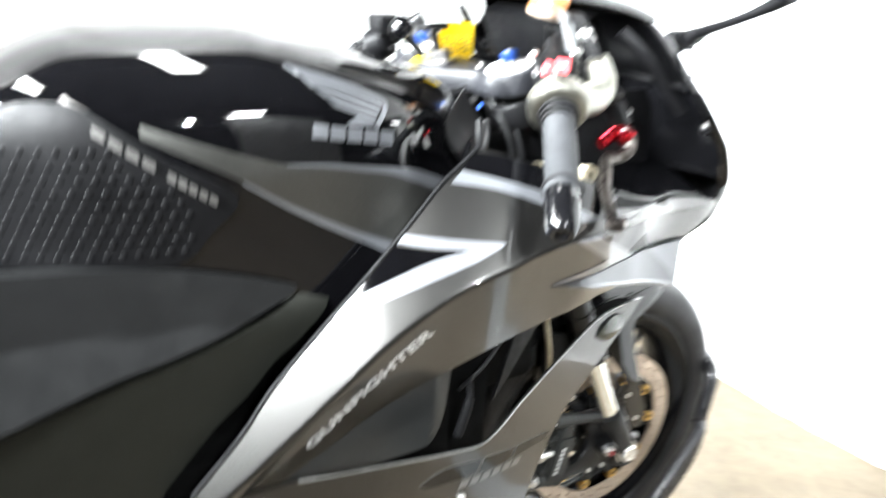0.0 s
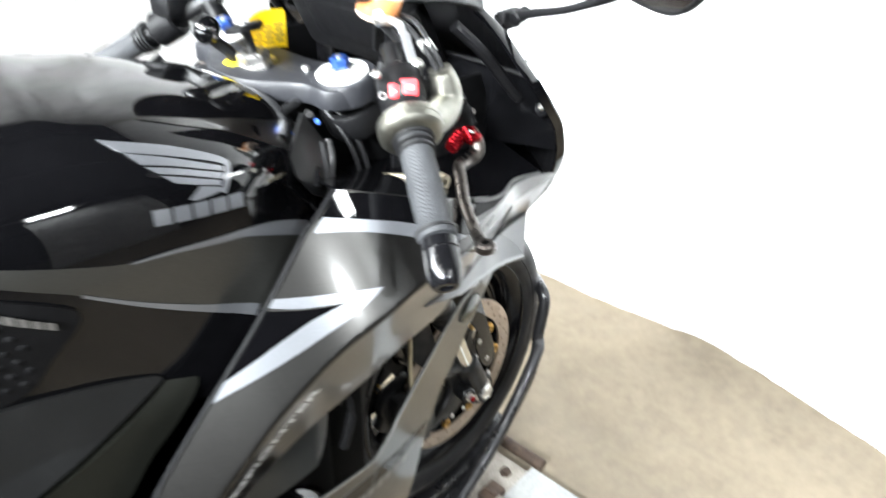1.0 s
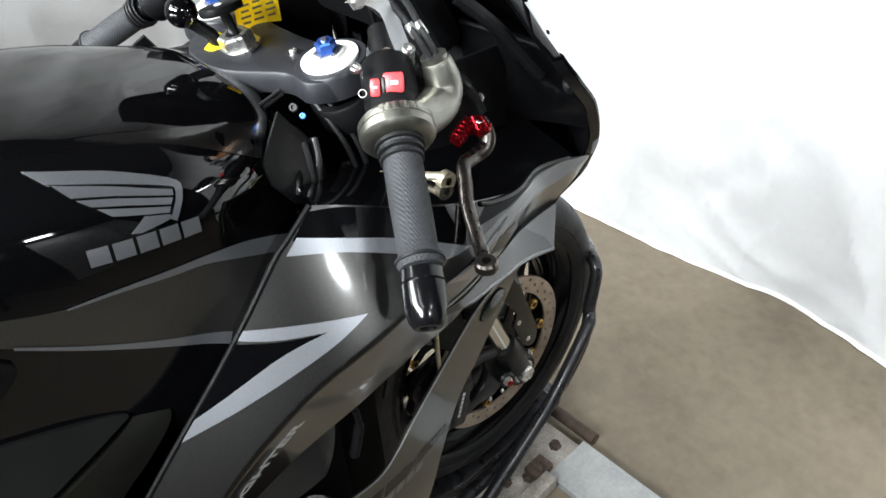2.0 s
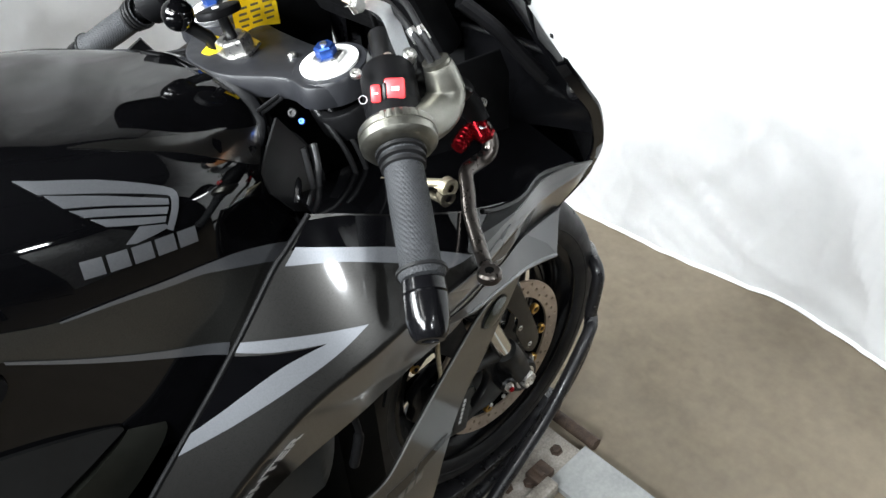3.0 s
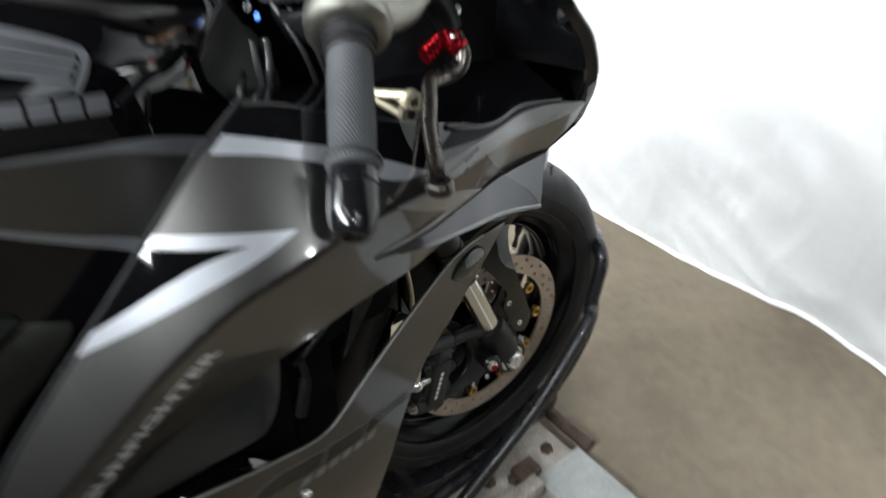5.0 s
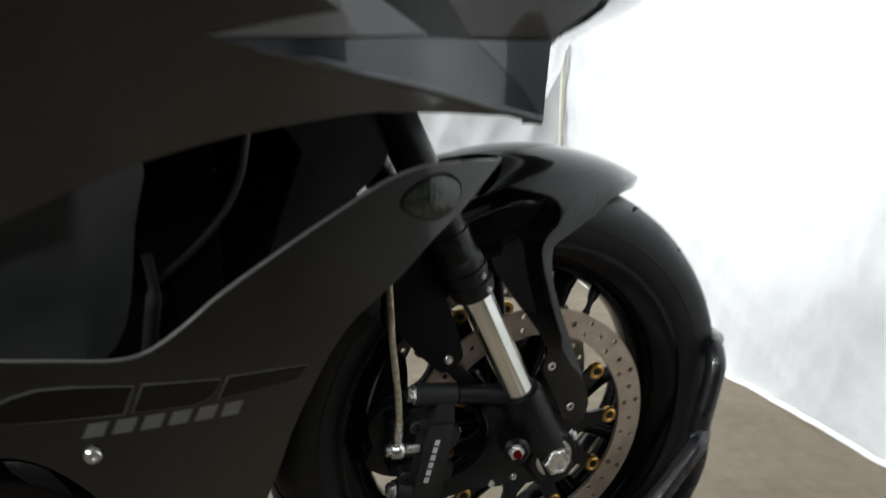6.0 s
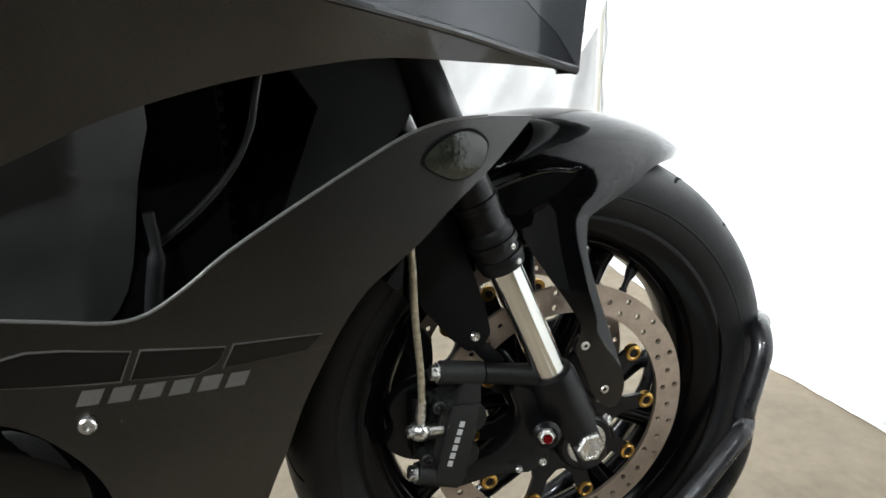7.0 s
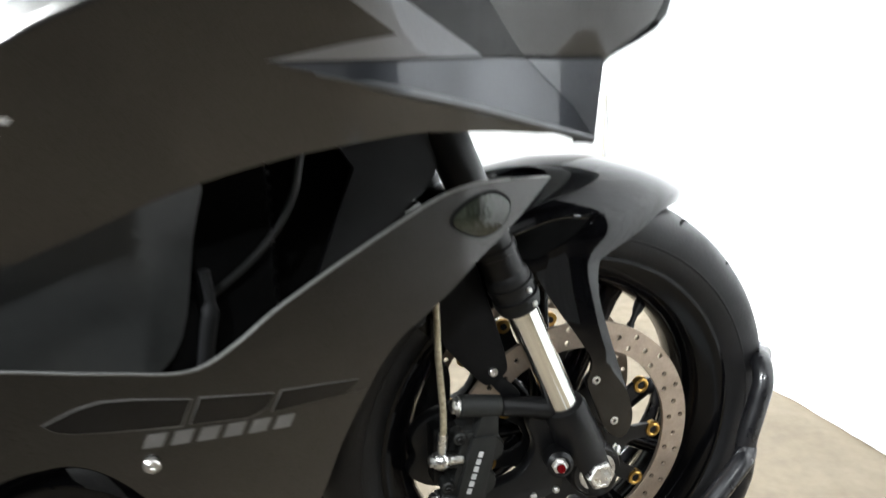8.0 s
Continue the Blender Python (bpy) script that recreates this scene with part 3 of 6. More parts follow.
def tank():
    bm = bmesh.new()
    rows = []
    ns, nq = 72, 18
    for i in range(ns + 1):
        x = -0.86 + (0.86 - 0.30) * i / ns
        W, T = TANK_W(x), TANK_T(x)
        prof = []
        for z in (0.66, 0.69, 0.72, 0.75, 0.78, 0.80):
            prof.append((w_tank(x, z), z))
        for j in range(nq + 1):
            a = j / nq * math.pi / 2
            prof.append((W * math.cos(a) ** (2 / 2.8) if j < nq else 0.0, ZM + (T - ZM) * math.sin(a) ** (2 / 3.2)))
        full = [(-y, z) for y, z in prof] + [(y, z) for y, z in reversed(prof[:-1])]
        rows.append([bm.verts.new((x, y, z)) for y, z in full])
    for A, B in zip(rows, rows[1:]):
        for k in range(len(A) - 1):
            bm.faces.new((A[k], A[k + 1], B[k + 1], B[k]))
    bm.faces.new(rows[0])
    bm.faces.new(list(reversed(rows[-1])))
    t = part("fuel_tank", bm, M_BLACK, bike, "gloss black fuel tank with grey side band", sharp=60)
    # grey band along the side with its silver edge lines
    top = [(-0.365, 0.780), (-0.383, 0.792), (-0.419, 0.810), (-0.466, 0.820), (-0.507, 0.827), (-0.544, 0.830), (-0.60, 0.848), (-0.66, 0.87)]
    low = [(-0.66, 0.86), (-0.60, 0.828), (-0.583, 0.818), (-0.539, 0.788), (-0.485, 0.757), (-0.441, 0.734)]
    for s in (-1, 1):
        shell("side_band", [(*top[0], "c"), *top[1:-1], (*top[-1], "c"), (*low[0], "c"), *low[1:-1], (*low[-1], "c")], w_tank, M_BAND, t, s, 0.0006, lift=0.0008, label="dark grey metallic band, lightened for the lamp's glow")
        shell("pinstripe", [(-0.362, 0.785, "c"), (-0.383, 0.796), (-0.419, 0.811), (-0.466, 0.8205), (-0.507, 0.8275), (-0.544, 0.8305, "c"), (-0.544, 0.829, "c"), (-0.508, 0.8245), (-0.468, 0.815),
                            (-0.436, 0.807), (-0.387, 0.784), (-0.368, 0.773, "c")], w_tank, M_SILVER, t, s, 0.0004, lift=0.0016, label="silver tapering stripe")
        shell("pinstripe", [(-0.441, 0.741, "c"), (-0.485, 0.7605), (-0.539, 0.790), (-0.583, 0.8195, "c"), (-0.583, 0.8165, "c"), (-0.539, 0.785), (-0.485, 0.752), (-0.446, 0.730, "c")],
              w_tank, M_SILVER, t, s, 0.0004, lift=0.0016, label="silver tapering stripe")
        # pointed dart on the shoulder
        shell("dart", [(-0.487, 0.909, "c"), (-0.455, 0.902), (-0.401, 0.887), (-0.339, 0.866, "c"), (-0.360, 0.851, "c"), (-0.413, 0.883), (-0.459, 0.900)], w_tank, M_GREY, t, s, 0.0005, lift=0.0008, label="grey dart graphic")
        # winged badge as five plain feathers, and a plain lettering bar below
        feathers = [[(-0.529, 0.910, "c"), (-0.482, 0.8955), (-0.445, 0.879), (-0.439, 0.870), (-0.453, 0.854, "c"), (-0.4565, 0.857, "c"), (-0.4445, 0.8705), (-0.450, 0.8765), (-0.485, 0.8905), (-0.520, 0.902, "c")],
                    [(-0.517, 0.9005, "c"), (-0.483, 0.8885), (-0.446, 0.8725, "c"), (-0.4475, 0.8695, "c"), (-0.484, 0.884), (-0.5105, 0.8925, "c")],
                    [(-0.5085, 0.8905, "c"), (-0.484, 0.8825), (-0.4485, 0.8685, "c"), (-0.452, 0.8655, "c"), (-0.479, 0.8765), (-0.5015, 0.8845, "c")],
                    [(-0.4995, 0.8825, "c"), (-0.479, 0.8748), (-0.453, 0.8645, "c"), (-0.4555, 0.8615, "c"), (-0.477, 0.8695), (-0.4925, 0.8755, "c")],
                    [(-0.473, 0.867, "c"), (-0.456, 0.8605, "c"), (-0.457, 0.8575), (-0.480, 0.8585, "c"), (-0.4865, 0.861, "c")]]
        for fe in feathers:
            shell("badge_feather", fe, w_tank, M_SILVER, t, s, 0.0008, lift=0.0012, n=3)
        for k in range(5):
            x0 = -0.518 + k * 0.0168
            z0 = 0.8565 - k * 0.0031
            shell("badge_bar", [(x0, z0 + 0.0075, "c"), (x0 + 0.0140, z0 + 0.0050, "c"), (x0 + 0.0126, z0 - 0.0070, "c"), (x0 - 0.0014, z0 - 0.0045, "c")], w_tank, M_SILVER, t, s, 0.0008, lift=0.0012, n=2)
        # grip pad with raised nubs
        pad = shell("tank_pad", [(-0.79, 0.845), (-0.758, 0.880), (-0.717, 0.886), (-0.695, 0.879), (-0.643, 0.842), (-0.588, 0.806), (-0.612, 0.772), (-0.642, 0.745), (-0.716, 0.748), (-0.79, 0.755)], w_tank, M_PLASTIC, t, s, 0.003,
                    lift=0.003, label="dark textured knee pad")
        for i in range(13):
            for j in range(9):
                x = -0.785 + i * 0.0125 + (j % 2) * 0.006
                z = 0.758 + j * 0.0115
                if z > 0.862 - max(0, (x + 0.70)) * 0.75 or z < 0.754 or x > -0.625:
                    continue
                y = s * (w_tank(x, z) + 0.003)
                part("grip_nub", turned([(0, 0.0036), (0.0006, 0.0031), (0.0010, 0.0019), (0.0011, 1e-6)], (x, y, z), (x, y + s * 1, z + 0.15), 8), M_PLASTIC, pad)
        for (xa, za), (xb, zb), nb in (((-0.694, 0.866), (-0.649, 0.834), 4), ((-0.643, 0.829), (-0.604, 0.802), 5)):
            for k in range(nb):
                u0, u1 = k / nb, (k + 0.78) / nb
                p = [(xa + (xb - xa) * u, za + (zb - za) * u) for u in (u0, u1)]
                shell("pad_bar", [(p[0][0], p[0][1] + 0.004, "c"), (p[1][0], p[1][1] + 0.004, "c"), (p[1][0], p[1][1] - 0.003, "c"), (p[0][0], p[0][1] - 0.003, "c")], w_tank, M_DULL, t, s, 0.0006, lift=0.0066, n=2)


def upper_fairing():
    edge = [(-0.355, 0.831, "c"), (-0.381, 0.812), (-0.3985, 0.7985), (-0.4385, 0.759), (-0.4815, 0.716), (-0.517, 0.680), (-0.541, 0.656), (-0.578, 0.618), (-0.61, 0.58), (-0.66, 0.53, "c"),
            (-0.64, 0.50, "c"), (-0.57, 0.52), (-0.50, 0.551), (-0.45, 0.573), (-0.40, 0.593), (-0.351, 0.614), (-0.283, 0.632), (-0.208, 0.642), (-0.152, 0.640), (-0.07, 0.632), (-0.060, 0.629, "c"),
            (-0.056, 0.66), (-0.047, 0.688), (-0.012, 0.715), (-0.005, 0.735, "c"), (-0.05, 0.748), (-0.10, 0.757), (-0.145, 0.762), (-0.192, 0.777), (-0.248, 0.797), (-0.294, 0.813), (-0.333, 0.826)]
    for s in (-1, 1):
        f = shell("side_fairing", edge, w_up, M_GREY, bike, s, 0.0045, h=0.004, label="dark grey metallic side fairing", ridge=CREST_Z)
        # black field and the silver arrow drawn over it
        shell("black_field", [(-0.4485, 0.748, "c"), (-0.42, 0.7455), (-0.386, 0.746, "c"), (-0.43, 0.731), (-0.5005, 0.696, "c"), (-0.4755, 0.721)], w_up, M_BLACK, f, s, 0.0004, lift=0.0006, label="gloss black field")
        shell("arrow_stripe", [(-0.352, 0.752, "c"), (-0.386, 0.7465), (-0.43, 0.733), (-0.5005, 0.697, "c"), (-0.5145, 0.682, "c"), (-0.475, 0.699), (-0.419, 0.723), (-0.38, 0.739)], w_up, M_SILVER, f, s, 0.0004, lift=0.0012, label="silver arrow stripe")
        shell("arrow_stripe", [(-0.352, 0.752, "c"), (-0.395, 0.7545), (-0.425, 0.756), (-0.4405, 0.7568, "c"), (-0.4465, 0.7503, "c"), (-0.423, 0.747), (-0.386, 0.7465, "c")], w_up, M_SILVER, f, s, 0.0004, lift=0.0012)
        shell("top_field", [(-0.3585, 0.8275, "c"), (-0.3795, 0.811, "c"), (-0.34, 0.803), (-0.303, 0.791), (-0.263, 0.773), (-0.235, 0.7595, "c"), (-0.17, 0.757), (-0.10, 0.7505), (-0.05, 0.7455), (-0.008, 0.7345, "c"), (-0.05, 0.7475), (-0.10, 0.7565), (-0.145, 0.7612), (-0.192, 0.776), (-0.248, 0.7955), (-0.294, 0.8115), (-0.333, 0.8245)], w_up, M_BLACK, f, s, 0.0004, lift=0.0006, label="gloss black top edge")
        shell("edge_stripe", [(-0.3755, 0.8125, "c"), (-0.34, 0.804), (-0.303, 0.792), (-0.263, 0.773), (-0.239, 0.760, "c"), (-0.27, 0.763), (-0.308, 0.782), (-0.349, 0.796), (-0.3885, 0.8018, "c")], w_up, M_SILVER, f, s, 0.0004, lift=0.0012,
              label="silver edge stripe")
        shell("front_ledge", [(-0.225, 0.768, "c"), (-0.17, 0.7585, "c"), (-0.10, 0.7515), (-0.05, 0.7465), (-0.008, 0.736, "c"), (-0.05, 0.7475), (-0.10, 0.7565), (-0.145, 0.7612), (-0.192, 0.776, "c")], w_up, M_PLASTIC, f, s, 0.001, lift=0.0014, h=0.008, label="satin black front ledge")
        ridge = [(x, s * (w_up(x, z) + 0.001), z) for x, z in rounded([(-0.205, 0.779), (-0.185, 0.7715), (-0.145, 0.7615), (-0.10, 0.757), (-0.045, 0.7475)], 5, closed=False)]
        part("ledge_ridge", sweep(ridge, 0.003, 10), M_SOFTBLACK, f)
        # flank graphics towards the nose
        shell("nose_field", [(-0.217, 0.727, "c"), (-0.249, 0.750, "c"), (-0.21, 0.7535), (-0.177, 0.7545, "c"), (-0.145, 0.721, "c"), (-0.1144, 0.690, "c"), (-0.15, 0.692, "c")], w_up, M_BLACK, f, s, 0.0004, lift=0.0006, label="gloss black nose field")
        shell("flank_stripe", [(-0.290, 0.692, "c"), (-0.245, 0.701), (-0.212, 0.706, "c"), (-0.277, 0.7475, "c"), (-0.249, 0.749, "c"), (-0.150, 0.6925, "c"), (-0.21, 0.692)], w_up, M_SILVER, f, s, 0.0004, lift=0.0012, n=3, label="silver flank stripe")
        def w_crease(x, z):
            return w_up(x, z) + 0.55 * max(0, 0.691 - z)

        # blue-grey here stands for black paint that mirrors the pale cloth
        shell("crease_panel", [(-0.288, 0.6905, "c"), (-0.21, 0.690), (-0.150, 0.6905), (-0.10, 0.688), (-0.051, 0.688, "c"), (-0.0555, 0.66, "c"), (-0.060, 0.630, "c"), (-0.075, 0.6345), (-0.14, 0.654), (-0.2, 0.6695), (-0.25, 0.682)], w_crease, M_CREASE, f, s, 0.004, h=0.008, lift=0.002,
              label="creased nose panel, pale reflection put in as blue-grey")
        shell("crease_field", [(-0.1140, 0.6885, "c"), (-0.08, 0.6875), (-0.0525, 0.6870, "c"), (-0.0565, 0.66, "c"), (-0.0605, 0.6325, "c"), (-0.076, 0.655, "c")], w_crease, M_CREASE_PALE, f, s, 0.0004, h=0.008, lift=0.0026, label="grey metallic tip of the creased panel, lightened for its reflection")
        # the lip's pale colour carries the highlight along the lower edge
        lip = [(x, s * (w_crease(x, z) + 0.0005), z) for x, z in rounded([(-0.262, 0.684), (-0.2, 0.6700), (-0.14, 0.6548), (-0.075, 0.6355), (-0.0605, 0.6315)], 5, closed=False)]
        part("crease_lip", sweep(lip, [0.0012] * 3 + [0.0032] * (len(lip) - 3), 10), M_CREASE_PALE, f, "rolled lower lip of the creased panel, highlight in its pale colour")
        # seam strip against the tank cover
        path = [(x, s * (w_up(x, z) - 0.0005), z) for x, z in rounded([(-0.356, 0.831), (-0.382, 0.812), (-0.3995, 0.7985), (-0.4395, 0.759), (-0.4825, 0.716), (-0.518, 0.680), (-0.542, 0.656), (-0.579, 0.618), (-0.611, 0.58), (-0.66, 0.531)], 4, closed=False)]
        part("seam_trim", sweep(path, 0.0026, 8), M_PLASTIC, f, "black rubber seam")
    # lettering along the crest
    text_on_fairing()


def text_on_fairing():
    cu = bpy.data.curves.new("decal_text", "FONT")
    cu.body = "GUNFIGHTER"
    cu.size, cu.space_character, cu.extrude, cu.offset = 0.0180, 1.05, 0.0002, 0.0006
    ob = bpy.data.objects.new("decal_text", cu)
    scene.collection.objects.link(ob)
    bpy.context.view_layer.update()
    me = bpy.data.meshes.new_from_object(ob.evaluated_get(bpy.context.evaluated_depsgraph_get()))
    bpy.data.objects.remove(ob)
    bm = bmesh.new()
    bm.from_mesh(me)
    bmesh.ops.triangulate(bm, faces=bm.faces[:])
    lo, hi = min(v.co.x for v in bm.verts), max(v.co.x for v in bm.verts)
    for k in range(1, 40):
        bmesh.ops.bisect_plane(bm, geom=bm.verts[:] + bm.edges[:] + bm.faces[:], plane_co=(lo + (hi - lo) * k / 40, 0, 0), plane_no=(1, 0, 0))
    a, b = Vector((-0.548, 0, 0.556)), Vector((-0.425, 0, 0.667))
    d = (b - a).normalized()
    n2 = Vector((-d.z, 0, d.x))
    for v in bm.verts:
        q = a + d * ((v.co.x - lo) / (hi - lo) * (b - a).length) + n2 * (v.co.y - 0.002)
        v.co = Vector((q.x, -(w_up(q.x, q.z) + 0.0009 + v.co.z), q.z))
    part("decal_text", bm, M_LINE, bike, "pale serif lettering", smooth=False)


def lower_cowl():
    edge = [(-0.74, 0.575, "c"), (-0.62, 0.585), (-0.515, 0.574), (-0.461, 0.563), (-0.433, 0.557), (-0.405, 0.551), (-0.385, 0.553), (-0.361, 0.566), (-0.336, 0.583), (-0.291, 0.607), (-0.242, 0.631), (-0.206, 0.647), (-0.175, 0.654), (-0.144, 0.6545),
            (-0.104, 0.652, "c"), (-0.139, 0.618), (-0.172, 0.592), (-0.199, 0.569), (-0.224, 0.552), (-0.242, 0.540), (-0.261, 0.519), (-0.280, 0.490), (-0.295, 0.464), (-0.309, 0.432), (-0.321, 0.407), (-0.345, 0.35), (-0.38, 0.28), (-0.42, 0.225, "c"),
            (-0.56, 0.20), (-0.74, 0.21, "c")]
    hole = [(-0.565, 0.465), (-0.52, 0.495), (-0.490, 0.501), (-0.472, 0.499), (-0.456, 0.489), (-0.441, 0.473), (-0.428, 0.453), (-0.421, 0.43), (-0.42, 0.39), (-0.44, 0.35), (-0.48, 0.325), (-0.54, 0.335), (-0.575, 0.38), (-0.58, 0.42)]
    for s in (-1, 1):
        c = shell("lower_cowl", edge, w_low, M_GREY, bike, s, 0.0045, h=0.014, label="dark grey metallic lower cowl", holes=[hole])
        # rolled lip along the upper edge
        path = [(x, s * (w_low(x, z) - 0.0006), z) for x, z in rounded([p[:2] for p in edge[1:14]], 3, closed=False)]
        part("edge_lip", sweep(path, 0.0012, 10), M_EDGE, c, "rolled edge, its highlight set as pale grey")
        # indicator lens set in the point of the cowl
        lens = [(-0.196, 0.625), (-0.184, 0.639), (-0.162, 0.645), (-0.149, 0.639), (-0.146, 0.631), (-0.153, 0.618), (-0.172, 0.612)]
        shell("indicator_rim", [((x + 0.17) * 1.09 - 0.17, (z - 0.628) * 1.14 + 0.628) for x, z in lens], w_low, M_PLASTIC, c, s, 0.002, lift=0.0012)
        shell("indicator_lens", lens, lambda x, z: w_low(x, z) + 0.0045 * max(0, 1 - ((x + 0.17) / 0.027) ** 2 - ((z - 0.628) / 0.017) ** 2), M_LENS, c, s, 0.002, h=0.004, lift=0.0018, label="smoked indicator lens")
        bolt("screw", (-0.427, s * w_low(-0.427, 0.489), 0.489), (0, s, 0), 0.0055, M_STEEL, c, False, label="steel panel screw")
        # outlined model badge drawn as plain black shapes with a pale edge
        shapes = [[(-0.486, 0.528, "c"), (-0.452, 0.5425), (-0.398, 0.541, "c"), (-0.406, 0.519, "c"), (-0.47, 0.521)],
                  [(-0.392, 0.541, "c"), (-0.343, 0.540, "c"), (-0.349, 0.524), (-0.362, 0.518, "c"), (-0.400, 0.519, "c")],
                  [(-0.337, 0.541, "c"), (-0.279, 0.544, "c"), (-0.290, 0.533, "c"), (-0.272, 0.527, "c"), (-0.345, 0.520, "c")]]
        for q in shapes:
            q = [(p[0], p[1] + 0.004 - 0.16 * (p[0] + 0.486) + (0.04 * (p[0] + 0.486) if p[1] < 0.53 else 0), *p[2:]) for p in q]
            cx, cz = sum(p[0] for p in q) / len(q), sum(p[1] for p in q) / len(q)
            grown = [((p[0] - cx) * 1.022 + cx, (p[1] - cz) * 1.10 + cz, *p[2:]) for p in q]
            shell("badge_outline", grown, w_low, M_DULL, c, s, 0.0004, lift=0.0006, n=3)
            shell("badge_shape", q, w_low, M_BLACK, c, s, 0.0004, lift=0.0011, n=3)
        for k in range(6):
            x0 = -0.432 + k * 0.0172
            z0 = 0.5035 - k * 0.0019
            shell("badge_bar", [(x0 + 0.005, z0 + 0.008, "c"), (x0 + 0.0175, z0 + 0.007, "c"), (x0 + 0.0125, z0 - 0.0025, "c"), (x0, z0 - 0.0015, "c")], w_low, M_DULL, c, s, 0.0004, lift=0.0008, n=2)
        # round cover behind the hole
        part("engine_cover", moved(lathe([(0.0, 1e-6), (0.0, 0.02), (0.004, 0.05), (-0.002, 0.066), (-0.02, 0.082), (-0.05, 0.09)], 40, "z"), Matrix.Translation((-0.50, s * 0.235, 0.415)) @ Euler((radians(90 * (1 if s < 0 else -1)), 0, 0)).to_matrix().to_4x4()),
             M_BLACK, bike, "gloss black engine side cover")
    part("belly_keel", prism([(-0.70, 0.17), (-0.45, 0.18), (-0.36, 0.235), (-0.40, 0.25), (-0.70, 0.22)], -0.17, 0.17), M_GREY, bike, "dark grey underside of the cowl")


def inner_parts():
    for s in (-1, 1):
        # recessed panel in the gap between upper and lower fairing
        shell("inner_panel", [(-0.64, 0.62), (-0.55, 0.665), (-0.463, 0.68), (-0.375, 0.70), (-0.388, 0.62), (-0.412, 0.53), (-0.48, 0.515), (-0.62, 0.53)], lambda x, z: 0.196 + 0.5 * (-(x + 0.43) if x > -0.43 else 0.0), M_INNER, bike, s, 0.004,
              label="smooth dark inner fairing panel")
        # duct beside the fork
        shell("radiator_shroud", [(-0.285, 0.72), (-0.19, 0.72), (-0.175, 0.65), (-0.224, 0.605), (-0.31, 0.53), (-0.30, 0.56), (-0.257, 0.66, "c")], lambda x, z: 0.142 - 0.35 * (x + 0.25), M_PLASTIC, bike, s, 0.004, n=4, label="dark radiator side shroud")
    # stand-in block whose near-black colour gives the shade around the steering head
    part("head_shade_block", join(box(-0.275, 0, 0.62, 0.15, 0.22, 0.24, 0.02), box(-0.23, 0, 0.76, 0.16, 0.16, 0.16, 0.03)), M_DARK, bike, "near-black block for the shade around the steering head")
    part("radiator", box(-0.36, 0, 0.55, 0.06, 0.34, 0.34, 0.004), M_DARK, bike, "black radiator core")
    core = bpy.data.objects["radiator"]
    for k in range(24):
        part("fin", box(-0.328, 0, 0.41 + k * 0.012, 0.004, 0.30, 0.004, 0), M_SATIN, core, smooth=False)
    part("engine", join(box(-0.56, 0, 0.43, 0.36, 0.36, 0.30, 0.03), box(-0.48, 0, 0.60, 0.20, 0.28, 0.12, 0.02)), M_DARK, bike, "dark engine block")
    part("coolant_hose", sweep(rounded([(-0.295, -0.17, 0.71), (-0.305, -0.178, 0.673), (-0.311, -0.18, 0.650), (-0.326, -0.182, 0.623), (-0.351, -0.183, 0.597), (-0.380, -0.18, 0.574)], 6, closed=False), 0.0028, 10), M_HOSE, bike, "thin rubber hose")
    part("drain_hose", sweep(rounded([(-0.382, -0.205, 0.603), (-0.380, -0.205, 0.577), (-0.385, -0.203, 0.549), (-0.390, -0.198, 0.52)], 5, closed=False), [0.004] * 6 + [0.0062] * 10, 12), M_RUBBER, bike, "short rubber hose")
    part("wire", sweep(rounded([(-0.362, -0.165, 0.64), (-0.349, -0.168, 0.632), (-0.342, -0.166, 0.62), (-0.335, -0.168, 0.612), (-0.339, -0.166, 0.602)], 5, closed=False), 0.0016, 8), M_RUBBER, bike)


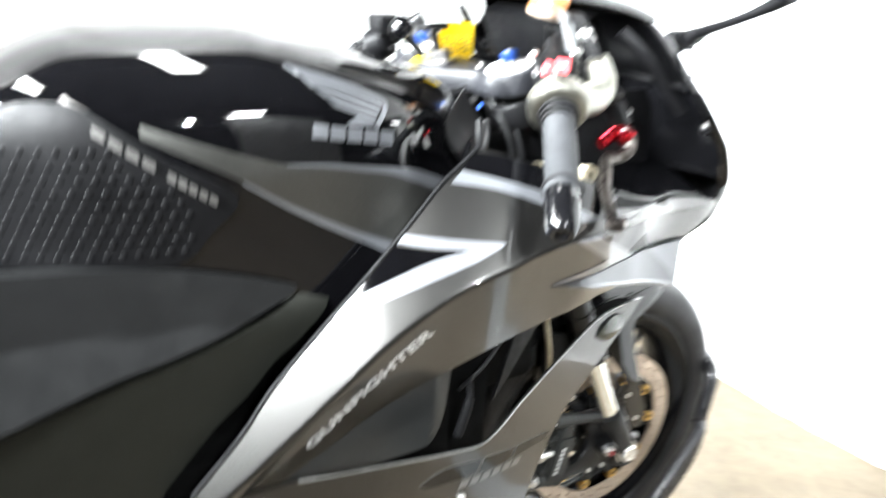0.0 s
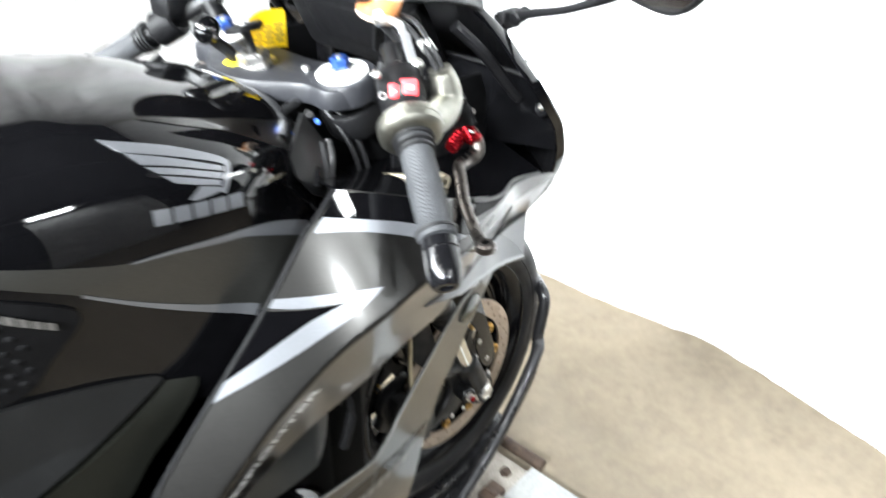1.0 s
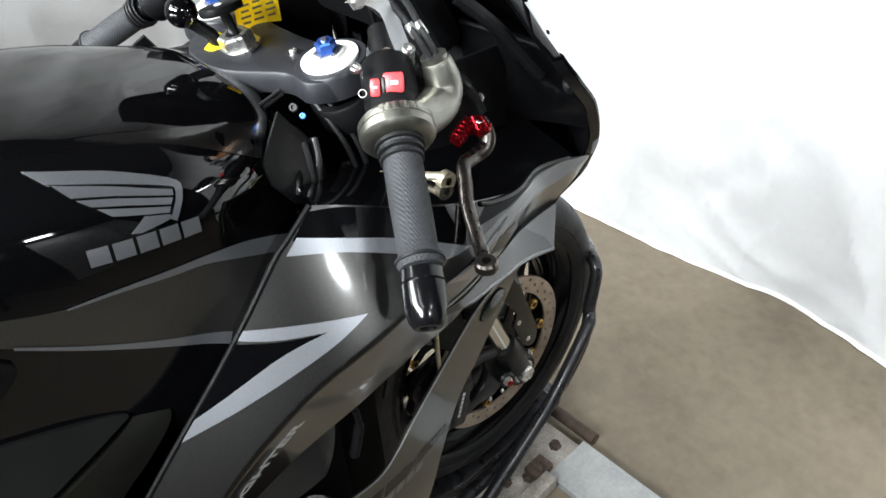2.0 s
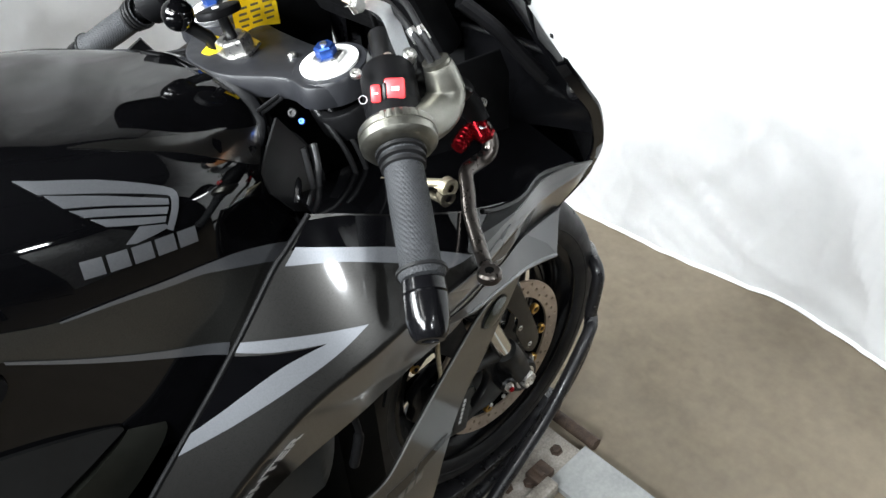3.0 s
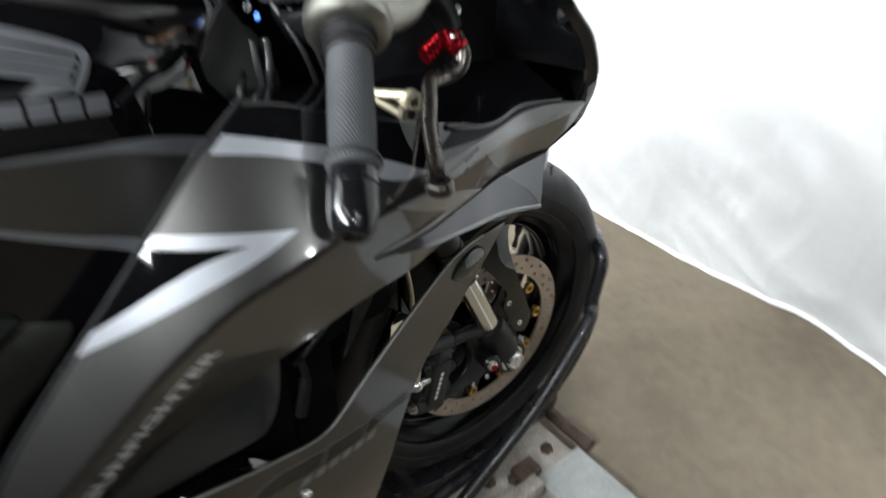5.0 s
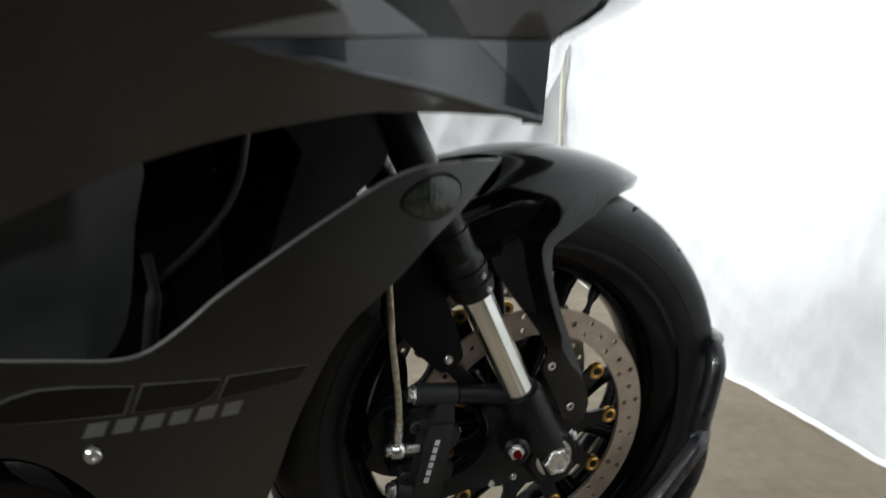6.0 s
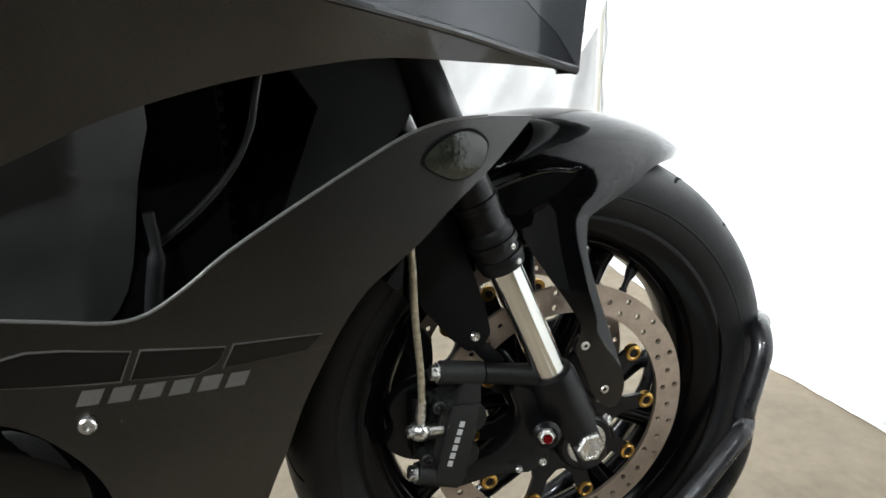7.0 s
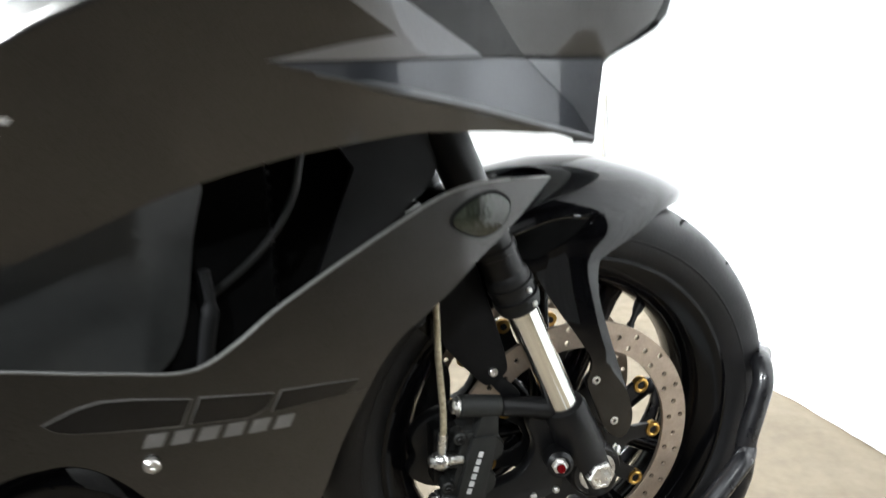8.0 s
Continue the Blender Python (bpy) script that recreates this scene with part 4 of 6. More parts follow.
def frame_and_seat():
    for s in (-1, 1):
        crease = spl((-0.90, 0.694), (-0.788, 0.692), (-0.70, 0.688), (-0.60, 0.678), (-0.54, 0.672))
        shell("frame_spar", [(-0.90, 0.768, "c"), (-0.788, 0.756), (-0.70, 0.748), (-0.64, 0.738), (-0.59, 0.725), (-0.548, 0.711), (-0.538, 0.7045), (-0.546, 0.6985), (-0.60, 0.6745), (-0.66, 0.659), (-0.712, 0.6495), (-0.797, 0.627), (-0.90, 0.60, "c")],
              lambda x, z: 0.199 + 0.10 * (0.71 - z) + 0.22 * max(0, crease(x) - z), M_FRAME, bike, s, 0.02, h=0.008, label="dark satin frame spar")
        shell("frame_casting", [(-0.526, 0.7035), (-0.516, 0.7005), (-0.509, 0.692), (-0.509, 0.684), (-0.519, 0.672), (-0.543, 0.651), (-0.566, 0.634), (-0.595, 0.604), (-0.632, 0.573), (-0.70, 0.50, "c"), (-0.90, 0.47, "c"), (-0.90, 0.590, "c"), (-0.80, 0.616), (-0.71, 0.640), (-0.655, 0.652), (-0.60, 0.6675), (-0.55, 0.6895)],
              lambda x, z: 0.207 + 0.06 * (0.66 - z) - 7.0 * max(0, z - 0.665) ** 2, M_CASTING, bike, s, 0.02, n=5, h=0.01, label="greenish grey frame casting")
        # near-black sheet that paints the shade between spar and casting
        shell("frame_gap_shade", [(-0.90, 0.62, "c"), (-0.80, 0.65, "c"), (-0.64, 0.70, "c"), (-0.50, 0.722, "c"), (-0.485, 0.70, "c"), (-0.55, 0.625, "c"), (-0.64, 0.54, "c"), (-0.90, 0.46, "c")], lambda x, z: 0.176, M_DARK, bike, s, 0.004, label="near-black sheet for the shade in the gap behind the frame")
    # seat base and tail start just behind the tank
    bm = lathe([(-0.155, 1e-6), (-0.15, 0.05), (-0.12, 0.085), (0, 0.10), (0.12, 0.085), (0.15, 0.05), (0.155, 1e-6)], 28, "y")
    moved(bm, Matrix.Translation((-0.98, 0, 0.775)) @ Matrix.Diagonal((1.9, 1, 0.55, 1)))
    part("seat", bm, M_RUBBER, bike, "black rider seat")
    part("crankcase", box(-0.74, 0, 0.42, 0.22, 0.34, 0.30, 0.04), M_SATIN, bike, "dark crankcase")
    for s in (-1, 1):
        part("footrest_bracket", prism([(-0.84, 0.52), (-0.76, 0.54), (-0.70, 0.50), (-0.72, 0.42), (-0.80, 0.38)], s * 0.19, s * 0.205), M_ALU, bike, "grey alloy footrest bracket")


SET_IN[0] = True
tank()
upper_fairing()
frame_and_seat()
SET_IN[0] = False
lower_cowl()
inner_parts()

# ---- front wheel ----
AXLE = Vector((0, 0, 0.30))


def around(r, deg, y):
    a = radians(deg)
    return Vector((r * math.cos(a), y, 0.30 + r * math.sin(a)))


def front_wheel():
    w = part("front_wheel", lathe([(-0.045, 0.222), (-0.047, 0.228), (-0.052, 0.227), (-0.053, 0.219), (-0.047, 0.212), (-0.044, 0.204), (-0.030, 0.190), (-0.012, 0.184), (0.012, 0.184), (0.030, 0.190), (0.044, 0.204),
                                   (0.047, 0.212), (0.053, 0.219), (0.052, 0.227), (0.047, 0.228), (0.045, 0.222), (0.02, 0.205), (-0.02, 0.205)], 96, "y", AXLE, closed_profile=True), M_WHEEL, bike, "gloss black cast front wheel", sharp=50)
    # tyre
    half = [(0.0475, 0.224), (0.054, 0.229), (0.0585, 0.240), (0.0605, 0.255), (0.0595, 0.266), (0.056, 0.2755), (0.0495, 0.284), (0.040, 0.2915), (0.028, 0.2965), (0.014, 0.2992), (0.0, 0.30)]
    prof = [(-y, r) for y, r in half] + [(y, r) for y, r in reversed(half[:-1])]
    t = part("tyre", lathe(prof + [(0.04, 0.222), (0, 0.216), (-0.04, 0.222)], 120, "y", AXLE, closed_profile=True), M_TYRE, w, "black sport tyre with curved tread cuts", sharp=40)
    ys, rs = [p[0] for p in prof], [p[1] for p in prof]
    cuts = []
    for k in range(20):
        for s in (-1, 1):
            a0 = 360 * k / 20 + (9 if s > 0 else 0)
            ring = []
            for j in range(9):
                u = j / 8
                y = s * (0.018 + 0.033 * u)
                r = float(np.interp(y, ys, rs)) + 0.0003
                a = a0 + 11 * u - 4 * u * u
                hw = 0.55 * math.sin(math.pi * (0.08 + 0.84 * u)) + 0.05
                ring.append((around(r, a - hw, y), around(r, a + hw, y)))
            bm = bmesh.new()
            V = [(bm.verts.new(p), bm.verts.new(q)) for p, q in ring]
            for A, B in zip(V, V[1:]):
                bm.faces.new((A[0], A[1], B[1], B[0]))
            bmesh.ops.solidify(bm, geom=bm.faces[:], thickness=0.0012)
            cuts.append(bm)
    part("tread_cuts", join(*cuts), M_DARK, t, "dark curved tread grooves")
    lines = [lathe([(s * y, r), (s * (y + 0.0011), r + 0.0014), (s * (y + 0.001), r + 0.003)], 96, "y", AXLE) for s in (-1, 1) for y, r in ((0.0535, 0.2305), (0.0597, 0.2495))]
    part("sidewall_rib", join(*lines), M_TYRE, t)
    # hub and three forked spokes
    part("hub", lathe([(-0.075, 0.018), (-0.075, 0.040), (-0.062, 0.046), (-0.045, 0.040), (0.045, 0.040), (0.062, 0.046), (0.075, 0.040), (0.075, 0.018)], 40, "y", AXLE), M_WHEEL, w)
    for k in range(3):
        for d in (-17, 17):
            a = 80 + 120 * k
            p0, p1, p2 = around(0.036, a + d * 1.4, 0), around(0.11, a + d * 1.05, 0), around(0.192, a + d * 0.95, 0)
            part("spoke", sweep(rounded([tuple(p0), tuple(p1), tuple(p2)], 6, closed=False), [0.017, 0.0165, 0.016, 0.0155, 0.015, 0.0145, 0.014, 0.0138, 0.0136, 0.0136, 0.014, 0.016, 0.02], 14), M_WHEEL, w)
    # valve
    v0, v1 = around(0.186, 48.5, -0.003), around(0.150, 48.0, -0.016)
    part("valve", turned([(0, 1e-6), (0, 0.0075), (0.012, 0.006), (0.018, 0.0035), (0.030, 0.0035), (0.030, 0.0048), (0.040, 0.0048), (0.041, 1e-6)], v0, v1, 14), M_RUBBER, w, "rubber tyre valve")
    part("valve_cap", turned([(0, 1e-6), (0, 0.0046), (0.011, 0.0044), (0.012, 1e-6)], v0 + (v1 - v0) * 0.82, v1 + (v1 - v0) * 0.1, 12), M_STEEL, w)


def ring_points(r, n, c=(0.0, 0.0), a0=0.0):
    return [(c[0] + r * math.cos(radians(a0) + 2 * math.pi * k / n), c[1] + r * math.sin(radians(a0) + 2 * math.pi * k / n)) for k in range(n)]


def flat_plate(loops, y0, y1):
    bm = bmesh.new()
    es = []
    for loop in loops:
        vs = [bm.verts.new((x, y0, 0.30 + z)) for x, z in loop]
        es += [bm.edges.new((vs[i], vs[(i + 1) % len(vs)])) for i in range(len(vs))]
    bmesh.ops.triangle_fill(bm, use_beauty=True, use_dissolve=False, edges=es)
    r = bmesh.ops.extrude_face_region(bm, geom=bm.faces[:])
    bmesh.ops.translate(bm, vec=(0, y1 - y0, 0), verts=[v for v in r["geom"] if isinstance(v, bmesh.types.BMVert)])
    return bm


def brake_discs():
    for s in (-1, 1):
        y = s * 0.066
        loops = [ring_points(0.155, 96), ring_points(0.1235, 96)]
        for k in range(10):
            for r, da in ((0.1475, 0), (0.1475, 17), (0.1395, 8.5), (0.1395, 26), (0.1315, 0), (0.1315, 18)):
                a = radians(36 * k + da + 5)
                loops.append(ring_points(0.0034, 10, (r * math.cos(a), r * math.sin(a))))
        d = part("brake_disc", flat_plate(loops, y - 0.0022, y + 0.0022), M_DISC, bike, "brown-tinted drilled brake disc", sharp=30)
        # carrier with ten arms
        outer = []
        for k in range(10):
            a = 36 * k + 0.5
            for r, da in ((0.068, -14), (0.080, -6.5), (0.100, -5.0), (0.1125, -4.0), (0.1135, 0), (0.1125, 4.0), (0.100, 5.0), (0.080, 6.5), (0.068, 14)):
                outer.append((r * math.cos(radians(a + da)), r * math.sin(radians(a + da))))
        part("carrier", flat_plate([outer, ring_points(0.034, 40)], y + s * 0.002 - 0.0025, y + s * 0.002 + 0.0025), M_SATIN, d, "black disc carrier", sharp=30)
        for k in range(10):
            p = around(0.1074, 36 * k + 0.5, y)
            part("bobbin", turned([(0, 0.0046), (0, 0.0098), (0.0035, 0.0104), (0.0075, 0.0092), (0.0085, 0.0068), (0.0075, 0.0052), (0.004, 0.0046)], p + Vector((0, -s * 0.001, 0)), p + Vector((0, s, 0)), 18), M_GOLD, d, "gold disc bobbin")
            q = around(0.1074, 36 * k + 0.5, y)
            part("rivet", rod(q - Vector((0, s * 0.003, 0)), q + Vector((0, s * 0.005, 0)), 0.0045, 12), M_SATIN, d)
        for k in range(5):
            bolt("disc_bolt", around(0.048, 72 * k + 20, y + s * 0.004), (0, s, 0), 0.0055, M_STEEL, d, False)


def fork_at(z, s=-1, out=0.0, fwd=0.0):
    return Vector((-0.436 * (z - 0.30) + fwd * 0.9167, s * (0.107 + out), z + fwd * 0.3995))


def forks():
    for s in (-1, 1):
        f = part("fork_leg", sweep([fork_at(0.505, s), fork_at(0.945, s)], 0.0205, 28), M_SATIN, bike, "black upper fork tube")
        part("chrome_tube", sweep([fork_at(0.37, s), fork_at(0.52, s)], 0.0168, 32), M_CHROME, f, "bright chrome fork tube")
        part("dust_seal", turned([(0, 0.016), (0, 0.0215), (0.004, 0.023), (0.014, 0.023), (0.016, 0.0215), (0.030, 0.0215), (0.032, 0.0228), (0.040, 0.0228), (0.044, 0.0205)], fork_at(0.500, s), fork_at(0.6, s), 28), M_RUBBER, f)
        for zz in (0.508, 0.5225):
            part("clamp_ring", turned([(0, 0.0206), (0.0005, 0.0243), (0.0065, 0.0243), (0.007, 0.0206)], fork_at(zz, s), fork_at(zz + 0.1, s), 28), M_SATIN, f)
            bolt("clamp_screw", fork_at(zz + 0.003, s) + Vector((0.010, s * 0.0225, 0)), (0.4, s, 0), 0.003, M_STEEL, f, False)
        for zz in (0.560, 0.586):
            part("collar", turned([(0, 0.0206), (0.001, 0.0222), (0.008, 0.0222), (0.009, 0.0206)], fork_at(zz, s), fork_at(zz + 0.1, s), 28), M_SATIN, f)
        # cast foot around the axle
        foot = part("fork_foot", turned([(0, 1e-6), (0, 0.022), (0.01, 0.027), (0.05, 0.027), (0.09, 0.0252), (0.112, 0.0242), (0.118, 0.022), (0.120, 0.0165)], fork_at(0.272, s), fork_at(0.4, s), 28), M_SATIN, bike, "black cast fork foot")
        part("axle_boss", lathe([(s * 0.079, 1e-6), (s * 0.079, 0.028), (s * 0.084, 0.031), (s * 0.122, 0.031), (s * 0.127, 0.028), (s * 0.127, 1e-6)], 32, "y", AXLE), M_SATIN, foot)
        part("pinch_lug", rod((-0.040, s * 0.098, 0.316), (-0.050, s * 0.137, 0.3245), 0.0145, 20, 0.004), M_SATIN, foot)
        part("caliper_bracket", join(sweep([(-0.107, s * 0.105, 0.389), (-0.085, s * 0.105, 0.385), (-0.05, s * 0.104, 0.376)], [0.0105, 0.0105, 0.013], 18),
                                     prism([(-0.06, 0.385, "c"), (-0.03, 0.36, "c"), (-0.03, 0.272, "c"), (-0.055, 0.262, "c"), (-0.09, 0.268, "c"), (-0.134, 0.262, "c"), (-0.134, 0.288, "c"), (-0.085, 0.300), (-0.066, 0.33), (-0.075, 0.365)], s * 0.088, s * 0.106, 0.005)), M_SATIN, foot)
        bolt("pinch_bolt", (-0.051, s * 0.136, 0.325), (-0.3, s, 0.2), 0.0068, M_STEEL, foot)
        part("paint_mark", turned([(0, 1e-6), (0, 0.005), (0.0015, 0.0045), (0.0015, 1e-6)], (-0.0535, s * 0.1445, 0.3268), (-0.3535, s * 1.14, 0.52), 10), M_RED, foot, "red paint mark")
        bolt("clip_bolt", (-0.046, s * 0.118, 0.283), (0, s, 0), 0.004, M_STEEL, foot, False)
        bolt("clip_bolt", (-0.070, s * 0.112, 0.276), (0, s, 0), 0.004, M_STEEL, foot, False)
        bolt("pinch_bolt", (0.030, s * 0.112, 0.313), (0.7, s, 0.3), 0.0055, M_STEEL, foot)
    part("axle_bolt", turned([(0, 1e-6), (0, 0.0165), (0.010, 0.0165), (0.0125, 0.0145), (0.0125, 0.0115), (0.0115, 0.0105), (0.0095, 1e-6)], (0, -0.126, 0.30), (0, -1, 0.30), 6), M_STEEL, bike, "steel axle hexagon", sharp=20)
    part("axle_washer", turned([(0, 1e-6), (0, 0.0215), (0.002, 0.0225), (0.0035, 0.0215), (0.0035, 1e-6)], (0, -0.1245, 0.30), (0, -1, 0.30), 36), M_STEEL, bike)
    part("axle", rod((0, -0.125, 0.30), (0, 0.125, 0.30), 0.012, 20), M_STEEL, bike)


def calipers():
    for s in (-1, 1):
        body = [(-0.150, 0.366, "c"), (-0.118, 0.370, "c"), (-0.113, 0.340), (-0.126, 0.275, "c"), (-0.166, 0.276, "c"), (-0.164, 0.30)]
        back = [(-0.152, 0.37), (-0.12, 0.372), (-0.114, 0.33), (-0.126, 0.274), (-0.17, 0.274), (-0.198, 0.295), (-0.19, 0.318), (-0.194, 0.34), (-0.182, 0.358)]
        c = part("brake_caliper", prism(body, s * 0.074, s * 0.110, 0.004), M_CALIPER, bike, "grey-black radial brake caliper")
        part("inner_half", prism(back, s * 0.040, s * 0.060, 0.005), M_SATIN, c)
        part("bridge", box(-0.160, s * 0.066, 0.325, 0.03, 0.03, 0.07, 0.004), M_SATIN, c)
        part("face_plate", prism([(-0.1415, 0.364, "c"), (-0.114, 0.362, "c"), (-0.1205, 0.330, "c"), (-0.1325, 0.275, "c"), (-0.1625, 0.282, "c"), (-0.157, 0.307, "c")], s * 0.109, s * 0.117, 0.0015), M_CALIPER, c)
        part("neck", prism([(-0.130, 0.388, "c"), (-0.112, 0.385, "c"), (-0.112, 0.360, "c"), (-0.140, 0.362, "c")], s * 0.098, s * 0.114, 0.002), M_CALIPER, c)
        for x0, z0 in ((-0.1205, 0.3435), (-0.1290, 0.3045)):
            part("piston_cap", lathe([(s * 0.080, 0.0165), (s * 0.108, 0.0165), (s * 0.112, 0.0145), (s * 0.112, 1e-6)], 28, "y", (x0, 0, z0)), M_CALIPER, c)
        for (xa, za), (xb, zb) in (((-0.153, 0.398), (-0.108, 0.390)), ((-0.178, 0.291), (-0.134, 0.277))):
            part("mount_arm", rod((xa, s * 0.105, za), (xb, s * 0.105, zb), 0.0118, 22, 0.0015), M_CALIPER, c)
            bolt("mount_bolt", (xa - 0.001, s * 0.105, za), (-1, 0, 0.18), 0.0078, M_STEEL, c)
        for x0, z0 in ((-0.154, 0.3625), (-0.168, 0.3065)):
            part("lug", join(rod((x0, s * 0.094, z0), (x0, s * 0.1125, z0), 0.0072, 18, 0.0015), box(x0 + 0.009, s * 0.101, z0, 0.02, 0.012, 0.012, 0.002)), M_CALIPER, c)
            bolt("lug_screw", (x0, s * 0.112, z0), (0, s, 0), 0.0036, M_SATIN, c, False)
        # name plate as six plain pale bars
        for k in range(6):
            u = (k + 0.3) / 6
            part("name_bar", moved(box(0, 0, 0, 0.0052, 0.0006, 0.0062, 0), Matrix.Translation((-0.1472 + 0.0155 * u, s * 0.1174, 0.300 + 0.050 * u)) @ Euler((0, radians(17), 0)).to_matrix().to_4x4()), M_LINE, c, smooth=False)
        part("banjo", join(rod((-0.186, s * 0.107, 0.340), (-0.150, s * 0.107, 0.337), 0.0058, 16, 0.001), lathe([(0.0105 * math.sin(radians(a)) + s * 0.107, max(1e-6, 0.0105 * math.cos(radians(a)))) for a in range(-90, 91, 18)], 20, "y", (-0.174, 0, 0.3392))), M_STEEL, c, "bright banjo fitting")
        bolt("banjo_bolt", (-0.181, s * 0.107, 0.340), (-1, 0, 0.05), 0.0062, M_STEEL, c)
        part("banjo_arm", box(-0.156, s * 0.104, 0.3355, 0.024, 0.014, 0.014, 0.003), M_CALIPER, c)
        hose = part("brake_hose", sweep(rounded([(-0.174, s * 0.107, 0.345), (-0.1725, s * 0.11, 0.365), (-0.172, s * 0.11, 0.40), (-0.176, s * 0.11, 0.462), (-0.178, s * 0.11, 0.528), (-0.185, s * 0.10, 0.60)], 5, closed=False), 0.0036, 12), M_BRAID, c, "braided steel brake hose")
        part("hose_end", sweep([(-0.174, s * 0.107, 0.343), (-0.1732, s * 0.1092, 0.356), (-0.1725, s * 0.11, 0.372)], [0.0036, 0.0052, 0.0052], 12), M_STEEL, c)
        part("hose_guard", prism([(-0.178, 0.56, "c"), (-0.132, 0.55, "c"), (-0.098, 0.443), (-0.100, 0.420), (-0.112, 0.412), (-0.126, 0.416), (-0.165, 0.462, "c"), (-0.178, 0.50, "c")], s * 0.092, s * 0.098, 0.002), M_PLASTIC, bike, "black fork guard plate")
        bolt("guard_screw", (-0.113, s * 0.097, 0.427), (0, s, 0), 0.005, M_STEEL, bike, False)
        part("guard_leg", prism([(-0.12, 0.42), (-0.104, 0.42), (-0.08, 0.395), (-0.09, 0.385)], s * 0.091, s * 0.096, 0.0015), M_PLASTIC, bike)


def fender():
    bm = bmesh.new()
    rows = []
    na, nb = 44, 22
    skirt = spl((56, 0.318), (62, 0.309), (70, 0.292), (75, 0.273), (80, 0.2555), (86, 0.241), (95, 0.236), (105, 0.237), (140, 0.240))
    for i in range(na + 1):
        u = i / na
        a = 136 - 78 * u
        half = 0.084 * (1 - max(0, (u - 0.62) / 0.38) ** 2.4) + 0.007
        re = skirt(a)
        row = []
        for j in range(nb + 1):
            v = -1 + 2 * j / nb
            q = abs(v) * math.pi / 2
            y = math.copysign(half * math.sin(q) ** 0.85, v)
            row.append(bm.verts.new(around(re + (0.332 - re) * math.cos(q) ** 0.8 if abs(v) < 1 else re, a, y)))
        rows.append(row)
    for A, B in zip(rows, rows[1:]):
        for k in range(nb):
            bm.faces.new((A[k], A[k + 1], B[k + 1], B[k]))
    bmesh.ops.recalc_face_normals(bm, faces=bm.faces[:])
    bmesh.ops.solidify(bm, geom=bm.faces[:], thickness=0.003)
    f = part("front_fender", bm, M_FENDER, bike, "gloss black front fender", sharp=60)
    def flank(x, z):
        r, a = math.hypot(x, z - 0.30), math.degrees(math.atan2(z - 0.30, x))
        u = (136 - a) / 78
        half = 0.084 * (1 - max(0, (u - 0.62) / 0.38) ** 2.4) + 0.007
        c = min(1.0, max(0.0, (r - skirt(a)) / (0.332 - skirt(a))))
        return half * math.sin(math.acos(c ** 1.25)) ** 0.85

    for s in (-1, 1):
        # no real recess: slot shade laid on the flank as near-black
        shell("slot_shade", [(-0.092, 0.566, "c"), (-0.057, 0.5765), (-0.028, 0.581), (-0.008, 0.579), (0.002, 0.582, "c"), (-0.018, 0.565), (-0.041, 0.553), (-0.062, 0.543, "c"), (-0.09, 0.545, "c")], flank, M_DARK, f, s, 0.001, h=0.006, lift=0.0012, label="near-black patch for the shade in the slot below the fender lip")
        lip = [(x, s * (flank(x, z) + 0.001), z) for x, z in rounded([(-0.092, 0.568), (-0.057, 0.579), (-0.028, 0.583), (-0.008, 0.581), (0.003, 0.584)], 5, closed=False)]
        part("side_lip", sweep(lip, [0.0022] * (len(lip) - 1) + [0.001], 8), M_BLACK, f)
        # strut that runs down beside the disc
        w_strut = spl((0.30, 0.106), (0.39, 0.1085), (0.42, 0.1080), (0.46, 0.1045), (0.50, 0.0985), (0.545, 0.0910), (0.60, 0.088))
        mid = spl((0.33, 0.036), (0.352, 0.030), (0.39, 0.019), (0.43, 0.011), (0.478, -0.004), (0.53, -0.012), (0.556, 0.0))

        def bowed(x, z):
            k = min(1.0, max(0.0, (z - 0.525) / 0.045))
            k = k * k * (3 - 2 * k)
            return (1 - k) * (w_strut(z) + 0.003 - 3.2 * (x - mid(z)) ** 2) + k * (flank(x, z) + 0.003)

        shell("fender_strut", [(-0.0655, 0.538), (-0.060, 0.5425), (-0.035, 0.555), (-0.0044, 0.5706), (0.008, 0.580), (0.03, 0.585), (0.055, 0.586), (0.078, 0.573), (0.074, 0.5655, "c"), (0.042, 0.5505), (0.019, 0.5395), (0.0085, 0.530), (0.0066, 0.497), (0.0165, 0.457), (0.0286, 0.42), (0.050, 0.362), (0.050, 0.338), (0.040, 0.326), (0.026, 0.332), (0.0144, 0.3467), (0.0, 0.38), (-0.0075, 0.402), (-0.004, 0.416), (-0.0045, 0.431), (-0.0175, 0.4525), (-0.040, 0.486), (-0.0596, 0.520)],
              bowed, M_FENDER, f, s, 0.005, h=0.006, label="gloss black fender strut")
        for x, z in ((0.003, 0.4035), (0.028, 0.3495)):
            part("screw_cup", lathe([(s * 0.1045, 0.012), (s * 0.1085, 0.0125), (s * 0.1075, 0.009), (s * 0.1065, 1e-6)], 20, "y", (x, 0, z)), M_SATIN, f)
            bolt("strut_screw", (x, s * 0.107, z), (0, s, 0), 0.0052, M_STEEL, f, False, label="steel strut screw")
        part("rear_mount", prism([(-0.19, 0.56, "c"), (-0.10, 0.585, "c"), (-0.075, 0.56, "c"), (-0.085, 0.53, "c"), (-0.15, 0.50, "c")], s * 0.072, s * 0.082, 0.003), M_DARK, f)


front_wheel()
brake_discs()
forks()
calipers()
fender()

